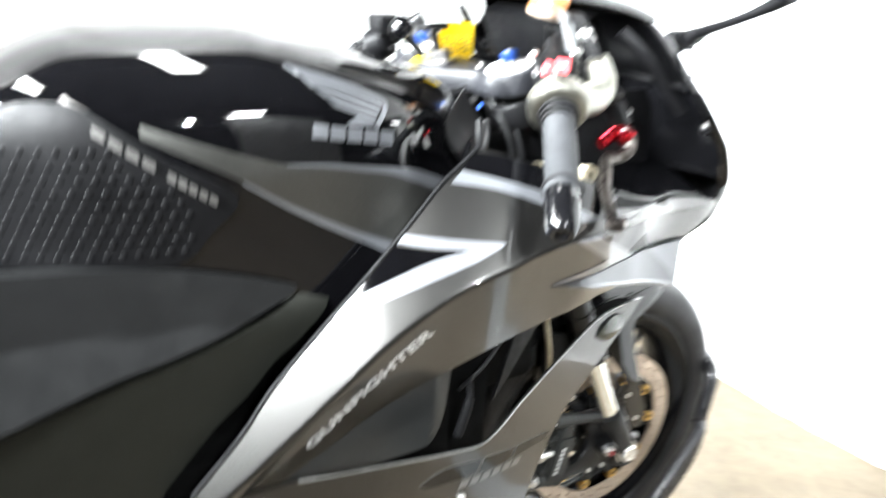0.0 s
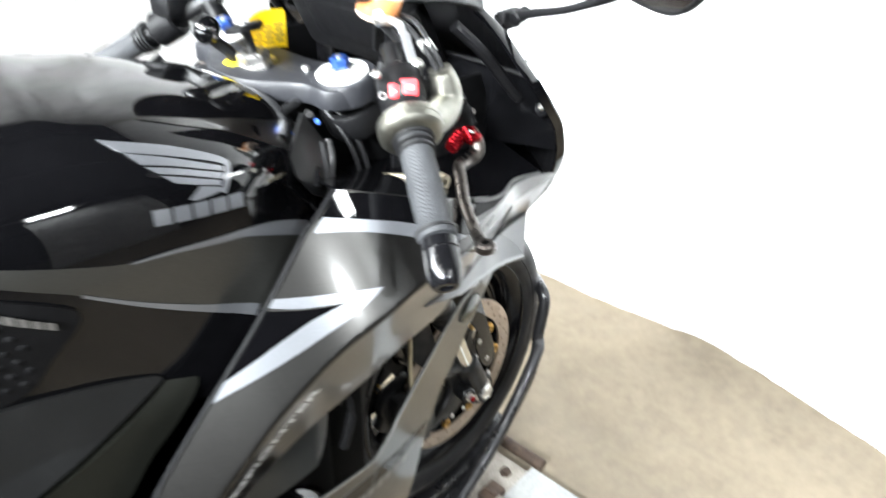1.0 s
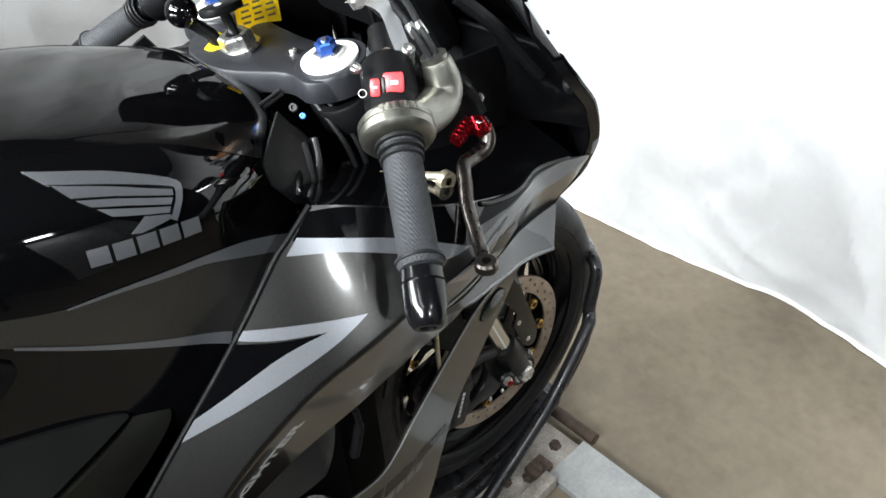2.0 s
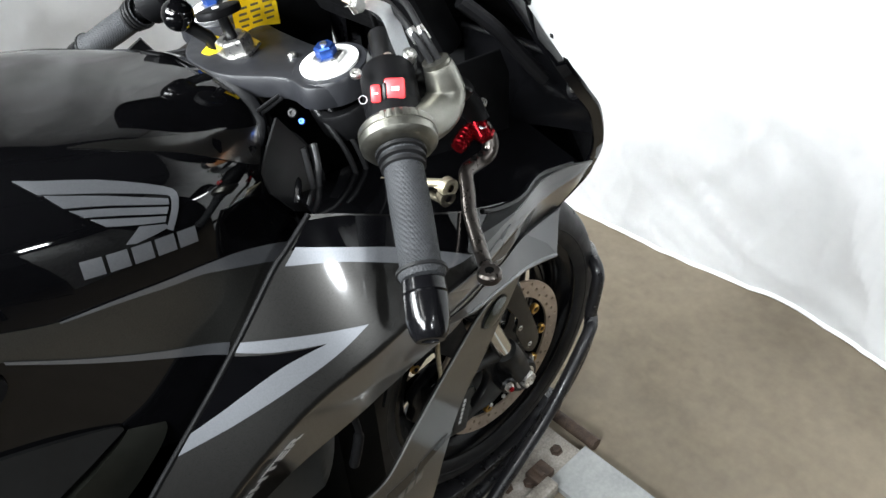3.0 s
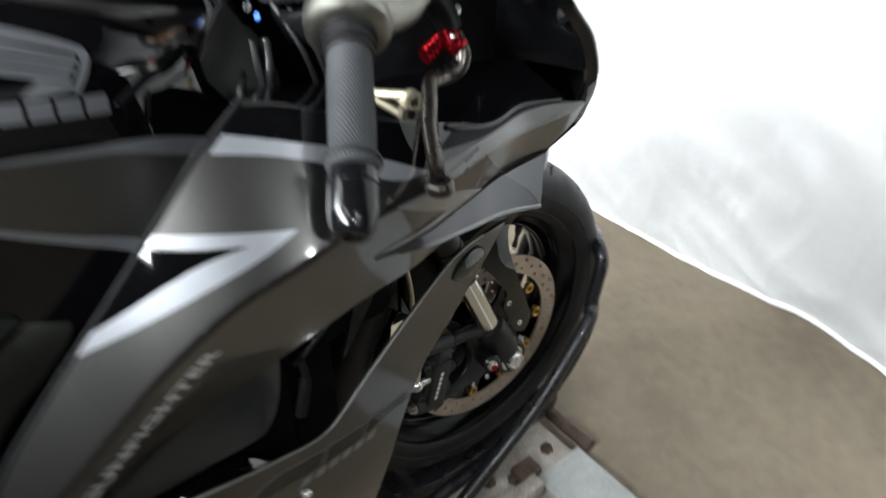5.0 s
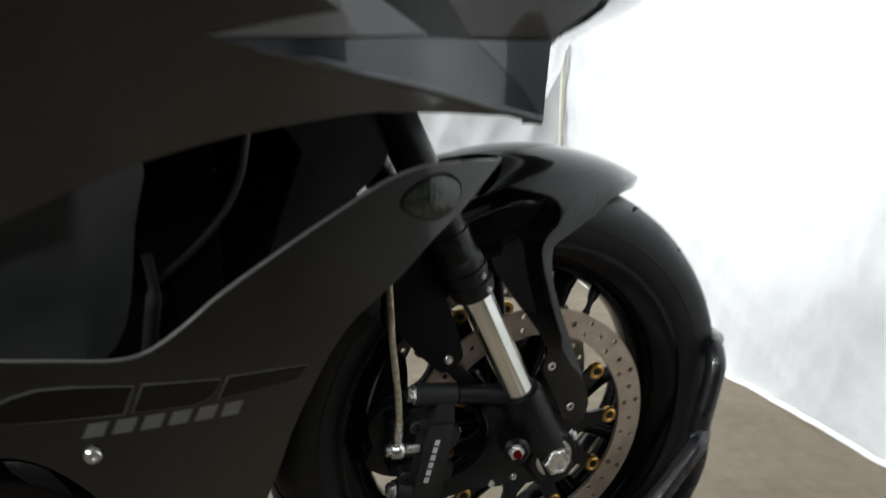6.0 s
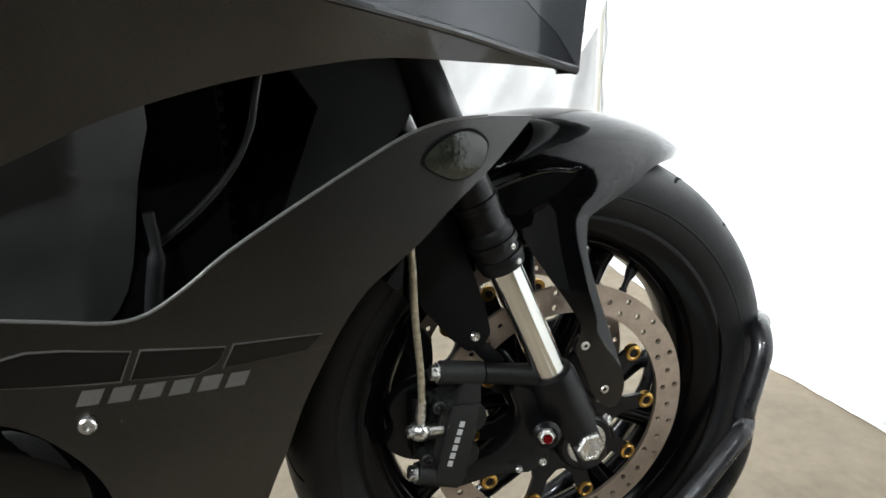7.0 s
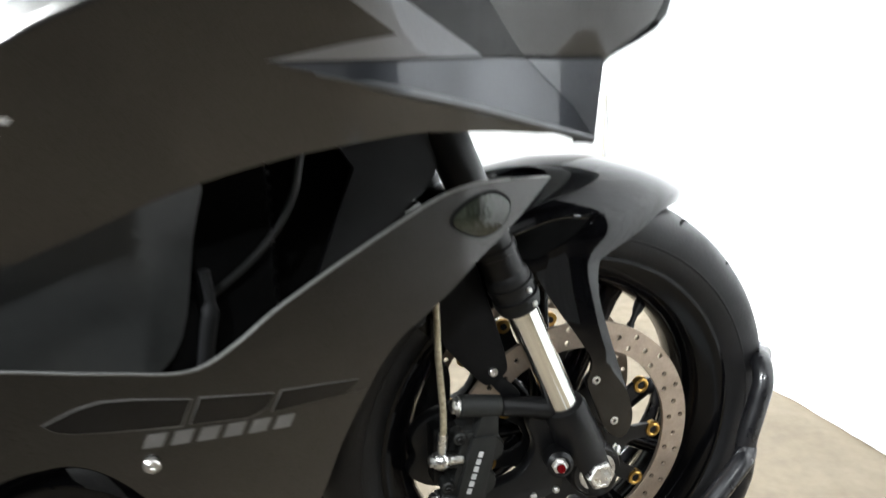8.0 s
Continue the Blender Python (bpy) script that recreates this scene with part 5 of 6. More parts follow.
# ---- nose, screen and cockpit ----
NOSE_B = spl((0.62, 0.2185), (0.66, 0.2145), (0.69, 0.2115), (0.72, 0.218), (0.75, 0.228), (0.80, 0.236), (0.842, 0.24), (0.874, 0.234), (0.90, 0.214), (0.921, 0.191), (0.943, 0.170), (0.958, 0.162), (0.966, 0.157), (0.975, 0.150), (1.0, 0.122), (1.02, 0.09), (1.036, 0.055))
NOSE_R = spl((0.62, -0.061), (0.635, -0.0595), (0.66, -0.056), (0.68, -0.0525), (0.69, -0.043), (0.703, -0.018), (0.7165, -0.005), (0.75, -0.003), (0.80, -0.02), (0.842, -0.055), (0.874, -0.078), (0.90, -0.086), (0.921, -0.088), (0.943, -0.102), (0.958, -0.145), (0.966, -0.197), (0.975, -0.258), (1.0, -0.327), (1.02, -0.342), (1.036, -0.345))
NOSE_D = spl((0.62, 0.05), (0.635, 0.08), (0.65, 0.10), (0.665, 0.110), (0.68, 0.112), (0.69, 0.113), (0.705, 0.126), (0.72, 0.15), (0.77, 0.155), (0.80, 0.138), (0.842, 0.115), (0.874, 0.13), (0.90, 0.143), (0.921, 0.141), (0.943, 0.137), (0.958, 0.155), (0.966, 0.187), (0.975, 0.228), (1.0, 0.237), (1.02, 0.207), (1.036, 0.165))


def NOSE_F(z):
    return NOSE_R(z) + NOSE_D(z)


def nose_sheet(z0, z1, nz, inset=0.0, thick=0.004, na=48, back=0.0, lo=0.0, hi=1.0, tuck=0.0):
    bm = bmesh.new()
    rows = []
    for i in range(nz + 1):
        z = z0 + (z1 - z0) * i / nz
        b, xf, xr = NOSE_B(z) - inset, NOSE_F(z) - inset, NOSE_R(z) + back
        row = []
        for j in range(na + 1):
            a = math.pi * (lo + (hi - lo) * j / na)
            c, s = math.cos(a), math.sin(a)
            k = min(1.0, max(0.0, (z - 0.91) / 0.05))
            u = (1 - k) * (1 - abs(c) ** 1.5) + k * abs(s) ** 1.2
            y = -b * math.copysign((1 - u) ** 0.72, c)
            row.append(bm.verts.new((xr + (xf - xr) * u, y, z)))
        if tuck:
            row = [bm.verts.new((xr - tuck, -b + 0.003, z))] + row + [bm.verts.new((xr - tuck, b - 0.003, z))]
        rows.append(row)
    for A, B in zip(rows, rows[1:]):
        for k in range(len(A) - 1):
            bm.faces.new((A[k], A[k + 1], B[k + 1], B[k]))
    bmesh.ops.recalc_face_normals(bm, faces=bm.faces[:])
    bmesh.ops.solidify(bm, geom=bm.faces[:], thickness=thick)
    return bm


def cockpit():
    nose = part("nose_cowl", nose_sheet(0.6905, 0.944, 28, tuck=0.012), M_BLACK, bike, "gloss black nose cowl", sharp=60)
    part("nose_liner", nose_sheet(0.70, 0.940, 20, inset=0.007, thick=0.002, back=0.004), M_PLASTIC, nose, "matt black inside of the cowl", sharp=60)
    part("chin", nose_sheet(0.629, 0.690, 10, tuck=0.012), M_GREY, bike, "grey lower nose")
    part("chin_floor", prism([(-0.25, 0.648), (-0.10, 0.634), (-0.055, 0.632), (-0.055, 0.637), (-0.10, 0.639), (-0.25, 0.653)], -0.13, 0.13, 0), M_PLASTIC, bike)
    scr = part("windscreen", nose_sheet(0.945, 1.036, 22, thick=0.003), M_SCREEN, bike, "dark smoked windscreen", sharp=60)
    for lo, hi in ((0.0, 0.17), (0.83, 1.0)):
        part("screen_border", nose_sheet(0.946, 1.030, 18, inset=-0.0015, thick=0.002, na=10, lo=lo, hi=hi), M_PLASTIC, scr, "black edge of the windscreen", sharp=60)
    part("headlight_back", box(0.0, 0, 0.79, 0.07, 0.30, 0.08, 0.02), M_PLASTIC, bike, "black back of the headlight")
    part("dash", moved(join(box(0, 0, 0, 0.035, 0.22, 0.10, 0.012), box(-0.012, 0, 0.01, 0.02, 0.15, 0.06, 0.008)), Matrix.Translation((-0.125, 0, 0.90)) @ Euler((0, radians(-28), 0)).to_matrix().to_4x4()), M_PLASTIC, bike, "black instrument panel")
    for s in (-1, 1):
        bm = bmesh.new()
        rows = []
        for i in range(13):
            z = 0.762 + 0.11 * i / 12
            a = Vector((NOSE_R(z) + 0.010, s * (NOSE_B(z) - 0.008), z))
            b = Vector((-0.085, s * 0.10, z + 0.006))
            rows.append([bm.verts.new(a.lerp(b, k / 8) + Vector((0.012 * math.sin(math.pi * k / 8), 0, 0))) for k in range(9)])
        for A, B in zip(rows, rows[1:]):
            for k in range(8):
                bm.faces.new((A[k], A[k + 1], B[k + 1], B[k]))
        bmesh.ops.recalc_face_normals(bm, faces=bm.faces[:])
        bmesh.ops.solidify(bm, geom=bm.faces[:], thickness=0.003)
        part("inner_cover", bm, M_SOFTBLACK, nose, "smooth black inner nose cover", sharp=60)
        part("cover_seam", sweep([(NOSE_R(0.872) + 0.006, s * 0.218, 0.873), (-0.075, s * 0.17, 0.876), (-0.088, s * 0.10, 0.879)], 0.003, 8), M_PLASTIC, nose)
        part("cockpit_liner", prism([(-0.225, 0.842, "c"), (-0.17, 0.868, "c"), (-0.085, 0.866, "c"), (-0.072, 0.838, "c"), (-0.072, 0.765, "c"), (-0.12, 0.76, "c"), (-0.225, 0.782, "c")], s * 0.150, s * 0.154, 0.001), M_PLASTIC, nose, "black inner cockpit panel")
        part("brace_strut", sweep(rounded([(-0.15, s * 0.17, 0.935), (-0.12, s * 0.185, 0.905), (-0.09, s * 0.195, 0.868), (-0.07, s * 0.20, 0.845)], 4, closed=False), 0.007, 10), M_PLASTIC, nose)
        part("screw_cup", turned([(0, 1e-6), (0, 0.0105), (0.003, 0.0112), (0.004, 0.0095), (0.0015, 0.007), (0.0015, 1e-6)], (-0.0405, s * 0.2165, 0.830), (-1.0405, -s * 0.05, 1.03), 22), M_PLASTIC, nose)
        bolt("cowl_screw", (-0.0420, s * 0.2162, 0.8305), (-1, -s * 0.3, 0.2), 0.0045, M_STEEL, nose, False)
        part("edge_clip", box(-0.072, s * 0.205, 0.884, 0.012, 0.006, 0.014, 0.002), M_PLASTIC, nose)
        # gloss tray between fairing and fork
        bm = bmesh.new()
        outer = [(-0.350, 0.828), (-0.333, 0.823), (-0.294, 0.810), (-0.248, 0.794), (-0.192, 0.774), (-0.145, 0.759), (-0.10, 0.754), (-0.03, 0.741)]
        inner = [(-0.33, -0.13, 0.80), (-0.305, -0.125, 0.795), (-0.285, -0.12, 0.79), (-0.26, -0.115, 0.787), (-0.22, -0.11, 0.785), (-0.16, -0.10, 0.785), (-0.10, -0.10, 0.785), (-0.06, -0.10, 0.785)]
        A = [bm.verts.new((x, s * (w_up(x, z) - 0.002), z)) for x, z in outer]
        Mi = [bm.verts.new((x * 0.5 + p[0] * 0.5, s * ((w_up(x, z) - p[1]) / 2), (z + p[2]) / 2 + 0.006)) for (x, z), p in zip(outer, inner)]
        B = [bm.verts.new((p[0], -s * p[1], p[2])) for p in inner]
        for P, Q in ((A, Mi), (Mi, B)):
            for k in range(7):
                bm.faces.new((P[k], P[k + 1], Q[k + 1], Q[k]))
        bmesh.ops.recalc_face_normals(bm, faces=bm.faces[:])
        bmesh.ops.solidify(bm, geom=bm.faces[:], thickness=0.003)
        part("cockpit_tray", bm, M_BLACK, bike, "gloss black tray inside the fairing", sharp=60)
        shell("tank_side_cover", [(-0.352, 0.865), (-0.325, 0.858), (-0.300, 0.838), (-0.290, 0.80), (-0.305, 0.775), (-0.335, 0.775), (-0.362, 0.80), (-0.352, 0.84)], lambda x, z: 0.118 + 0.35 * (0.84 - z) + 0.5 * (-0.32 - x) * 0, M_PLASTIC, bike, s, 0.004, label="black side cover ahead of the tank")
        for dx in (0.0, 0.012):
            part("cable", sweep(rounded([(-0.275 + dx, s * 0.08, 0.865), (-0.272 + dx, s * 0.112, 0.845), (-0.265 + dx, s * 0.13, 0.82), (-0.258 + dx, s * 0.135, 0.79), (-0.25 + dx, s * 0.13, 0.75)], 5, closed=False), 0.003, 10), M_RUBBER, bike, "black cable")
        bm = bmesh.new()
        plate = [(-0.3287, 0.139, 0.8756), (-0.348, 0.152, 0.860), (-0.3618, 0.1605, 0.845), (-0.3604, 0.167, 0.8276), (-0.3422, 0.168, 0.8016), (-0.322, 0.162, 0.7881), (-0.3085, 0.142, 0.8425)]
        mid = bm.verts.new((-0.334, s * 0.1595, 0.832))
        rim = [bm.verts.new((x, s * y, z)) for x, y, z in plate]
        for k in range(7):
            bm.faces.new((rim[k], rim[(k + 1) % 7], mid))
        bmesh.ops.recalc_face_normals(bm, faces=bm.faces[:])
        bmesh.ops.solidify(bm, geom=bm.faces[:], thickness=0.003)
        pl = part("trim_plate", bm, M_SATIN, bike, "black trim plate between tank and yoke", sharp=20)
        part("trim_rib", sweep(rounded([(-0.3238, s * 0.148, 0.832), (-0.3325, s * 0.1605, 0.820), (-0.3385, s * 0.1665, 0.8085)], 5, closed=False), [0.0015] * 4 + [0.004] * 4 + [0.0045] * 3, 10), M_SOFTBLACK, pl)
        for q in (((-0.3133, 0.143, 0.842), (-0.3150, 0.150, 0.822), (-0.3162, 0.1535, 0.803), (-0.3175, 0.158, 0.779)), ((-0.2990, 0.137, 0.838), (-0.3030, 0.146, 0.822), (-0.3080, 0.150, 0.805), (-0.3068, 0.154, 0.772))):
            part("loom_cable", sweep(rounded([(x, s * y, z) for x, y, z in q], 6, closed=False), 0.0040, 12), M_CABLE, bike, "glossy black cable sleeve")
        for dx, dz in ((0.0, 0.0), (0.0026, -0.0042)):
            part("guide_rod", rod((-0.3354 + dx, s * 0.103, 0.867 + dz), (-0.2985 + dx, s * 0.0855, 0.8673 + dz), 0.0017, 10), M_CABLE, bike)
        bolt("yoke_bolt", (-0.2923, s * 0.1110, 0.8482), (-0.5, s * 0.6, 0.5), 0.0032, M_BLUE, bike, False)
        bolt("yoke_bolt", (-0.2955, s * 0.1020, 0.8544), (-0.5, s * 0.6, 0.5), 0.0046, M_SATIN, bike, False)
    # added block, near-black in place of the shade behind the forks
    part("fork_shade_block", box(-0.24, 0, 0.70, 0.14, 0.20, 0.16, 0.02), M_DARK, bike, "near-black block for the shade behind the forks")
    # top yoke
    yoke = part("top_yoke", prism_top([(-0.256, -0.14), (-0.222, -0.125), (-0.220, -0.088), (-0.230, -0.045), (-0.234, 0.0), (-0.230, 0.045), (-0.220, 0.088), (-0.222, 0.125), (-0.256, 0.14), (-0.289, 0.125), (-0.292, 0.09), (-0.325, 0.045), (-0.335, 0.0), (-0.325, -0.045), (-0.292, -0.09), (-0.289, -0.125)],
                                      0.862, 0.884), M_YOKE, bike, "matt black cast top yoke")
    up = Vector((-0.20, 0, 0.98))
    for s in (-1, 1):
        c = fork_at(0.884, s) + Vector((0.002, 0, 0.0065))
        part("fork_cap", turned([(0, 1e-6), (0, 0.0275), (0.0025, 0.0275), (0.0032, 0.026), (0.0034, 1e-6)], c, c + up, 40), M_WHITE, yoke, "white fork cap ring")
        part("cap_hexagon", turned([(0, 1e-6), (0, 0.015), (0.005, 0.015), (0.006, 0.0135), (0.006, 1e-6)], c + up * 0.003, c + up, 6), M_STEEL, yoke, "", True, 20)
        part("adjuster", turned([(0, 1e-6), (0, 0.0098), (0.008, 0.0098), (0.0095, 0.0085), (0.0095, 1e-6)], c + up * 0.009, c + up, 6), M_BLUE, yoke, "blue anodised adjuster", True, 20)
        part("adjuster_screw", turned([(0, 1e-6), (0, 0.0032), (0.002, 0.003), (0.002, 1e-6)], c + up * 0.0185, c + up, 12), M_STEEL, yoke)
        part("cap_boss", turned([(0, 1e-6), (0, 0.037), (0.020, 0.037), (0.0235, 0.0345), (0.0235, 1e-6)], c - up * 0.0235, c + up, 36), M_YOKE, yoke)
    st = Vector((-0.292, 0, 0.884))
    part("stem_nut", turned([(0, 1e-6), (0, 0.024), (0.003, 0.024), (0.004, 0.0175), (0.014, 0.0175), (0.016, 0.015), (0.016, 0.009), (0.006, 0.008), (0.006, 1e-6)], st, st + up, 6), M_STEEL, yoke, "steel stem nut", True, 20)
    bolt("yoke_screw", (-0.262, -0.055, 0.884), (0, 0, 1), 0.0045, M_STEEL, yoke, False)
    bolt("yoke_screw", (-0.245, -0.073, 0.884), (0, 0, 1), 0.0045, M_STEEL, yoke, False)
    part("lower_yoke", prism_top([(-0.20, -0.14), (-0.155, -0.13), (-0.16, 0.0), (-0.155, 0.13), (-0.20, 0.14), (-0.235, 0.10), (-0.24, 0.0), (-0.235, -0.10)], 0.665, 0.69), M_SATIN, bike, "black lower yoke")


def prism_top(outline, z0, z1, bevel=0.003):
    """An outline in plan (x, y), solid between two heights."""
    bm = prism([(x, y) for x, y in outline], 0, z1 - z0, bevel)
    for v in bm.verts:
        v.co = Vector((v.co.x, v.co.z, z0 + v.co.y))
    return bm


def handlebars():
    for s in (-1, 1):
        def P(x, y, z):
            return Vector((x, -s * y, z))

        g1, g2 = P(-0.278, -0.242, 0.866), P(-0.327, -0.326, 0.812)
        d = (g2 - g1).normalized()
        end = P(-0.351, -0.362, 0.784)
        bar = part("handlebar", sweep([g1 - d * 0.115, g2 + d * 0.01], 0.011, 18), M_SATIN, bike, "black clip-on handlebar")
        part("bar_clamp", turned([(0, 0.0266), (0, 0.034), (0.003, 0.036), (0.028, 0.036), (0.031, 0.034), (0.031, 0.0266)], fork_at(0.832, s), fork_at(0.9, s), 28), M_SATIN, bar)
        part("clamp_arm", sweep([fork_at(0.848, s) + Vector((0.02, s * 0.02, 0)), g1 - d * 0.10], [0.015, 0.013], 14), M_SATIN, bar)
        # ribbed grip with rings at its ends
        L = (g2 - g1).length
        part("grip", turned([(0, 0.0165), (0.002, 0.0178), (0.006, 0.0178), (0.009, 0.0158), (L * 0.5, 0.0164), (L - 0.012, 0.0158), (L - 0.008, 0.0182), (L - 0.004, 0.0182), (L, 0.0165), (L + 0.001, 0.012)], g1, g2, 36), M_GRIP, bar, "knurled dark rubber grip")
        for k in range(3):
            part("grip_ring", turned([(0, 0.016), (0.001, 0.0205 - 0.0012 * k), (0.004, 0.0205 - 0.0012 * k), (0.005, 0.016)], g1 + d * (0.001 + 0.0062 * k), g2, 30), M_RUBBER, bar)
        part("grip_ring", turned([(0, 0.0155), (0.0008, 0.0195), (0.0032, 0.0195), (0.004, 0.0155)], g1 + d * (L - 0.008), g2, 30), M_RUBBER, bar)
        e = (end - g2).normalized()
        part("bar_end", turned([(0, 0.0135), (0.001, 0.0162), (0.010, 0.0168), (0.011, 0.0158), (0.012, 0.0168), (0.030, 0.0162), (0.040, 0.0140), (0.0445, 0.0115), (0.0455, 0.0105), (0.0455, 0.0065), (0.040, 0.006), (0.040, 1e-6)], g2 + d * 0.001, end + e * 0.05, 36), M_SOFTBLACK, bar,
             "gloss black bar end weight")
        part("bar_end_screw", turned([(0, 1e-6), (0, 0.0058), (0.004, 0.0056), (0.004, 0.003), (0.002, 0.0028), (0.002, 1e-6)], g2 + d * 0.040, end + e * 0.05, 6), M_SATIN, bar)
        sw = g1 - d * 0.047
        part("switch_box", turned([(0, 1e-6), (0, 0.019), (0.003, 0.0225), (0.034, 0.0235), (0.038, 0.020), (0.038, 1e-6)], sw - d * 0.004, g2, 26), M_PLASTIC, bar, "black switch housing")
        if s < 0:
            right_controls(bar, g1, g2, d)
        else:
            part("clutch_lever", sweep(rounded([tuple(P(*q)) for q in ((-0.19, -0.19, 0.845), (-0.175, -0.22, 0.825), (-0.21, -0.245, 0.81), (-0.236, -0.275, 0.788), (-0.256, -0.32, 0.772))], 5, closed=False), 0.006, 12), M_TITAN, bar, "dark clutch lever")
            part("switch_block", box(*(sw + Vector((0.0, 0, 0.02))), 0.05, 0.045, 0.03, 0.008), M_PLASTIC, bar)


def right_controls(bar, g1, g2, d):
    # silver throttle housing with its cable elbow
    part("throttle_drum", turned([(0, 1e-6), (0, 0.024), (0.002, 0.0295), (0.005, 0.0318), (0.0105, 0.0318), (0.011, 0.0312), (0.012, 0.0318), (0.018, 0.0312), (0.0215, 0.028), (0.023, 0.0235), (0.023, 1e-6)], g1 - d * 0.022, g2, 48), M_ALU, bar, "cast grey throttle housing")
    path = rounded([(-0.278, -0.240, 0.874), (-0.262, -0.238, 0.877), (-0.240, -0.232, 0.874), (-0.222, -0.226, 0.876), (-0.213, -0.222, 0.886), (-0.214, -0.220, 0.899), (-0.217, -0.218, 0.911)], 6, closed=False)
    n = len(path)
    el = part("throttle_elbow", sweep(path, [0.0150 + 0.0035 * math.sin(3.0 * k / n) - 0.0038 * (k / n) ** 2 for k in range(n)], 24), M_ALU, bar, "cast grey cable elbow")
    part("elbow_rim", sweep([(-0.2160, -0.2185, 0.905), (-0.2185, -0.217, 0.915)], 0.0115, 18), M_ALU, el)
    ax = g1 - d * 0.015
    e1 = (Vector((-0.55, -0.70, 0.46)) - d * Vector((-0.55, -0.70, 0.46)).dot(d)).normalized()
    e2 = d.cross(e1)
    for k in range(6):
        a = radians(-42 + 11 * k)
        out = e1 * math.cos(a) + e2 * math.sin(a)
        rot = Matrix((e2 * math.cos(a) - e1 * math.sin(a), d, out)).transposed().to_4x4()
        part("cast_mark", moved(box(0, 0, 0, 0.0042, 0.0068, 0.0010, 0.0003), Matrix.Translation(ax + out * 0.0316) @ rot), M_ALU, el)
    part("cast_lug", rod((-0.200, -0.212, 0.872), (-0.2035, -0.2185, 0.8775), 0.0115, 20, 0.003), M_ALU, el)
    bolt("lug_screw", (-0.2035, -0.2185, 0.8775), (-0.45, -0.65, 0.6), 0.0042, M_STEEL, el, False)
    for q, off in (((-0.2215, -0.2165, 0.912), 0.0), ((-0.2145, -0.2185, 0.912), 0.006)):
        part("throttle_cable", sweep(rounded([q, (q[0] - 0.006, q[1] + 0.012, q[2] + 0.022), (q[0] - 0.006 + off, q[1] + 0.045, q[2] + 0.04), (q[0] + 0.012, q[1] + 0.10, q[2] + 0.03), (q[0] + 0.05, q[1] + 0.15, q[2] - 0.02)], 6, closed=False), 0.0030, 10), M_RUBBER, bar, "black throttle cable")
        part("cable_ferrule", sweep([(q[0] - 0.004, q[1] + 0.010, q[2] + 0.017), (q[0] - 0.0066, q[1] + 0.018, q[2] + 0.027)], 0.0042, 10), M_STEEL, bar)
    # switches
    sw = part("switch_pod", turned([(0, 1e-6), (0, 0.0205), (0.004, 0.0230), (0.040, 0.0235), (0.045, 0.0205), (0.045, 1e-6)], g1 - d * 0.078, g2, 36), M_PLASTIC, bar, "black switch pod")
    face = Matrix(((0.79, 0.285, -0.55), (-0.62, 0.362, -0.70), (0.0, 0.886, 0.46))).to_4x4()
    for c, w, h, m, lab in (((-0.2635, -0.2215, 0.9065), 0.0165, 0.0165, M_REDPLASTIC, "red stop switch"), ((-0.2767, -0.2143, 0.9042), 0.0085, 0.0145, M_REDPLASTIC, "red starter button"), ((-0.2705, -0.2178, 0.9050), 0.0045, 0.0150, M_SATIN, "")):
        part("switch_key", moved(box(0, 0, 0, w, h, 0.009, 0.0022), Matrix.Translation(c) @ face), m, sw, lab)
    for c, w, h in (((-0.2660, -0.2258, 0.9100), 0.006, 0.0012), ((-0.2662, -0.2258, 0.9080), 0.006, 0.0012), ((-0.2793, -0.2175, 0.9065), 0.0035, 0.0012)):
        part("print_bar", moved(box(0, 0, 0, w, h, 0.0006, 0), Matrix.Translation(c) @ face), M_WHITE, sw, smooth=False)
    part("switch_ring", moved(lathe([(0.0, 0.0027), (0.0005, 0.0031), (0.0, 0.0035)], 18, "z"), Matrix.Translation((-0.2866, -0.2098, 0.9012)) @ face), M_LINE, sw)
    for q in ((-0.281, -0.195, 0.915), (-0.243, -0.186, 0.914)):
        bolt("pod_screw", q, (-0.2, -0.3, 1), 0.0048, M_STEEL, sw, False)
    # master cylinder and lever
    mc = part("master_cylinder", join(sweep([(-0.212, -0.155, 0.885), (-0.178, -0.195, 0.862)], 0.0125, 18), sweep([(-0.236, -0.17, 0.902), (-0.205, -0.165, 0.882)], 0.012, 14)), M_SATIN, bar, "black brake master cylinder")
    part("pivot_plate", sweep([(-0.178, -0.198, 0.868), (-0.170, -0.204, 0.852), (-0.166, -0.212, 0.838)], [0.011, 0.012, 0.010], 14, flat=0.6), M_SATIN, mc)
    part("pivot_boss", rod((-0.184, -0.202, 0.868), (-0.176, -0.208, 0.878), 0.0098, 18, 0.002), M_SATIN, mc)
    lp = rounded([(-0.166, -0.214, 0.834), (-0.1642, -0.2231, 0.822), (-0.170, -0.2265, 0.812), (-0.185, -0.2268, 0.808), (-0.2034, -0.2341, 0.810), (-0.2135, -0.247, 0.800), (-0.2242, -0.2619, 0.7868), (-0.2398, -0.2933, 0.7705), (-0.2530, -0.315, 0.7705)], 6, closed=False)
    k = len(lp)
    lv = part("brake_lever", sweep(lp, [0.0082 - 0.0012 * min(1, i / k * 2) for i in range(k)], 16, flat=0.8), M_TITAN, bar, "dark titanium grey brake lever")
    part("lever_ball", lathe([(-0.0052, 1e-6), (-0.0052, 0.0028), (-0.0052, 0.0085), (-0.003, 0.0105), (0.003, 0.0105), (0.0052, 0.0085), (0.0052, 0.0028), (0.0052, 1e-6)], 22, "z", (-0.2555, -0.320, 0.7715)), M_TITAN, lv)
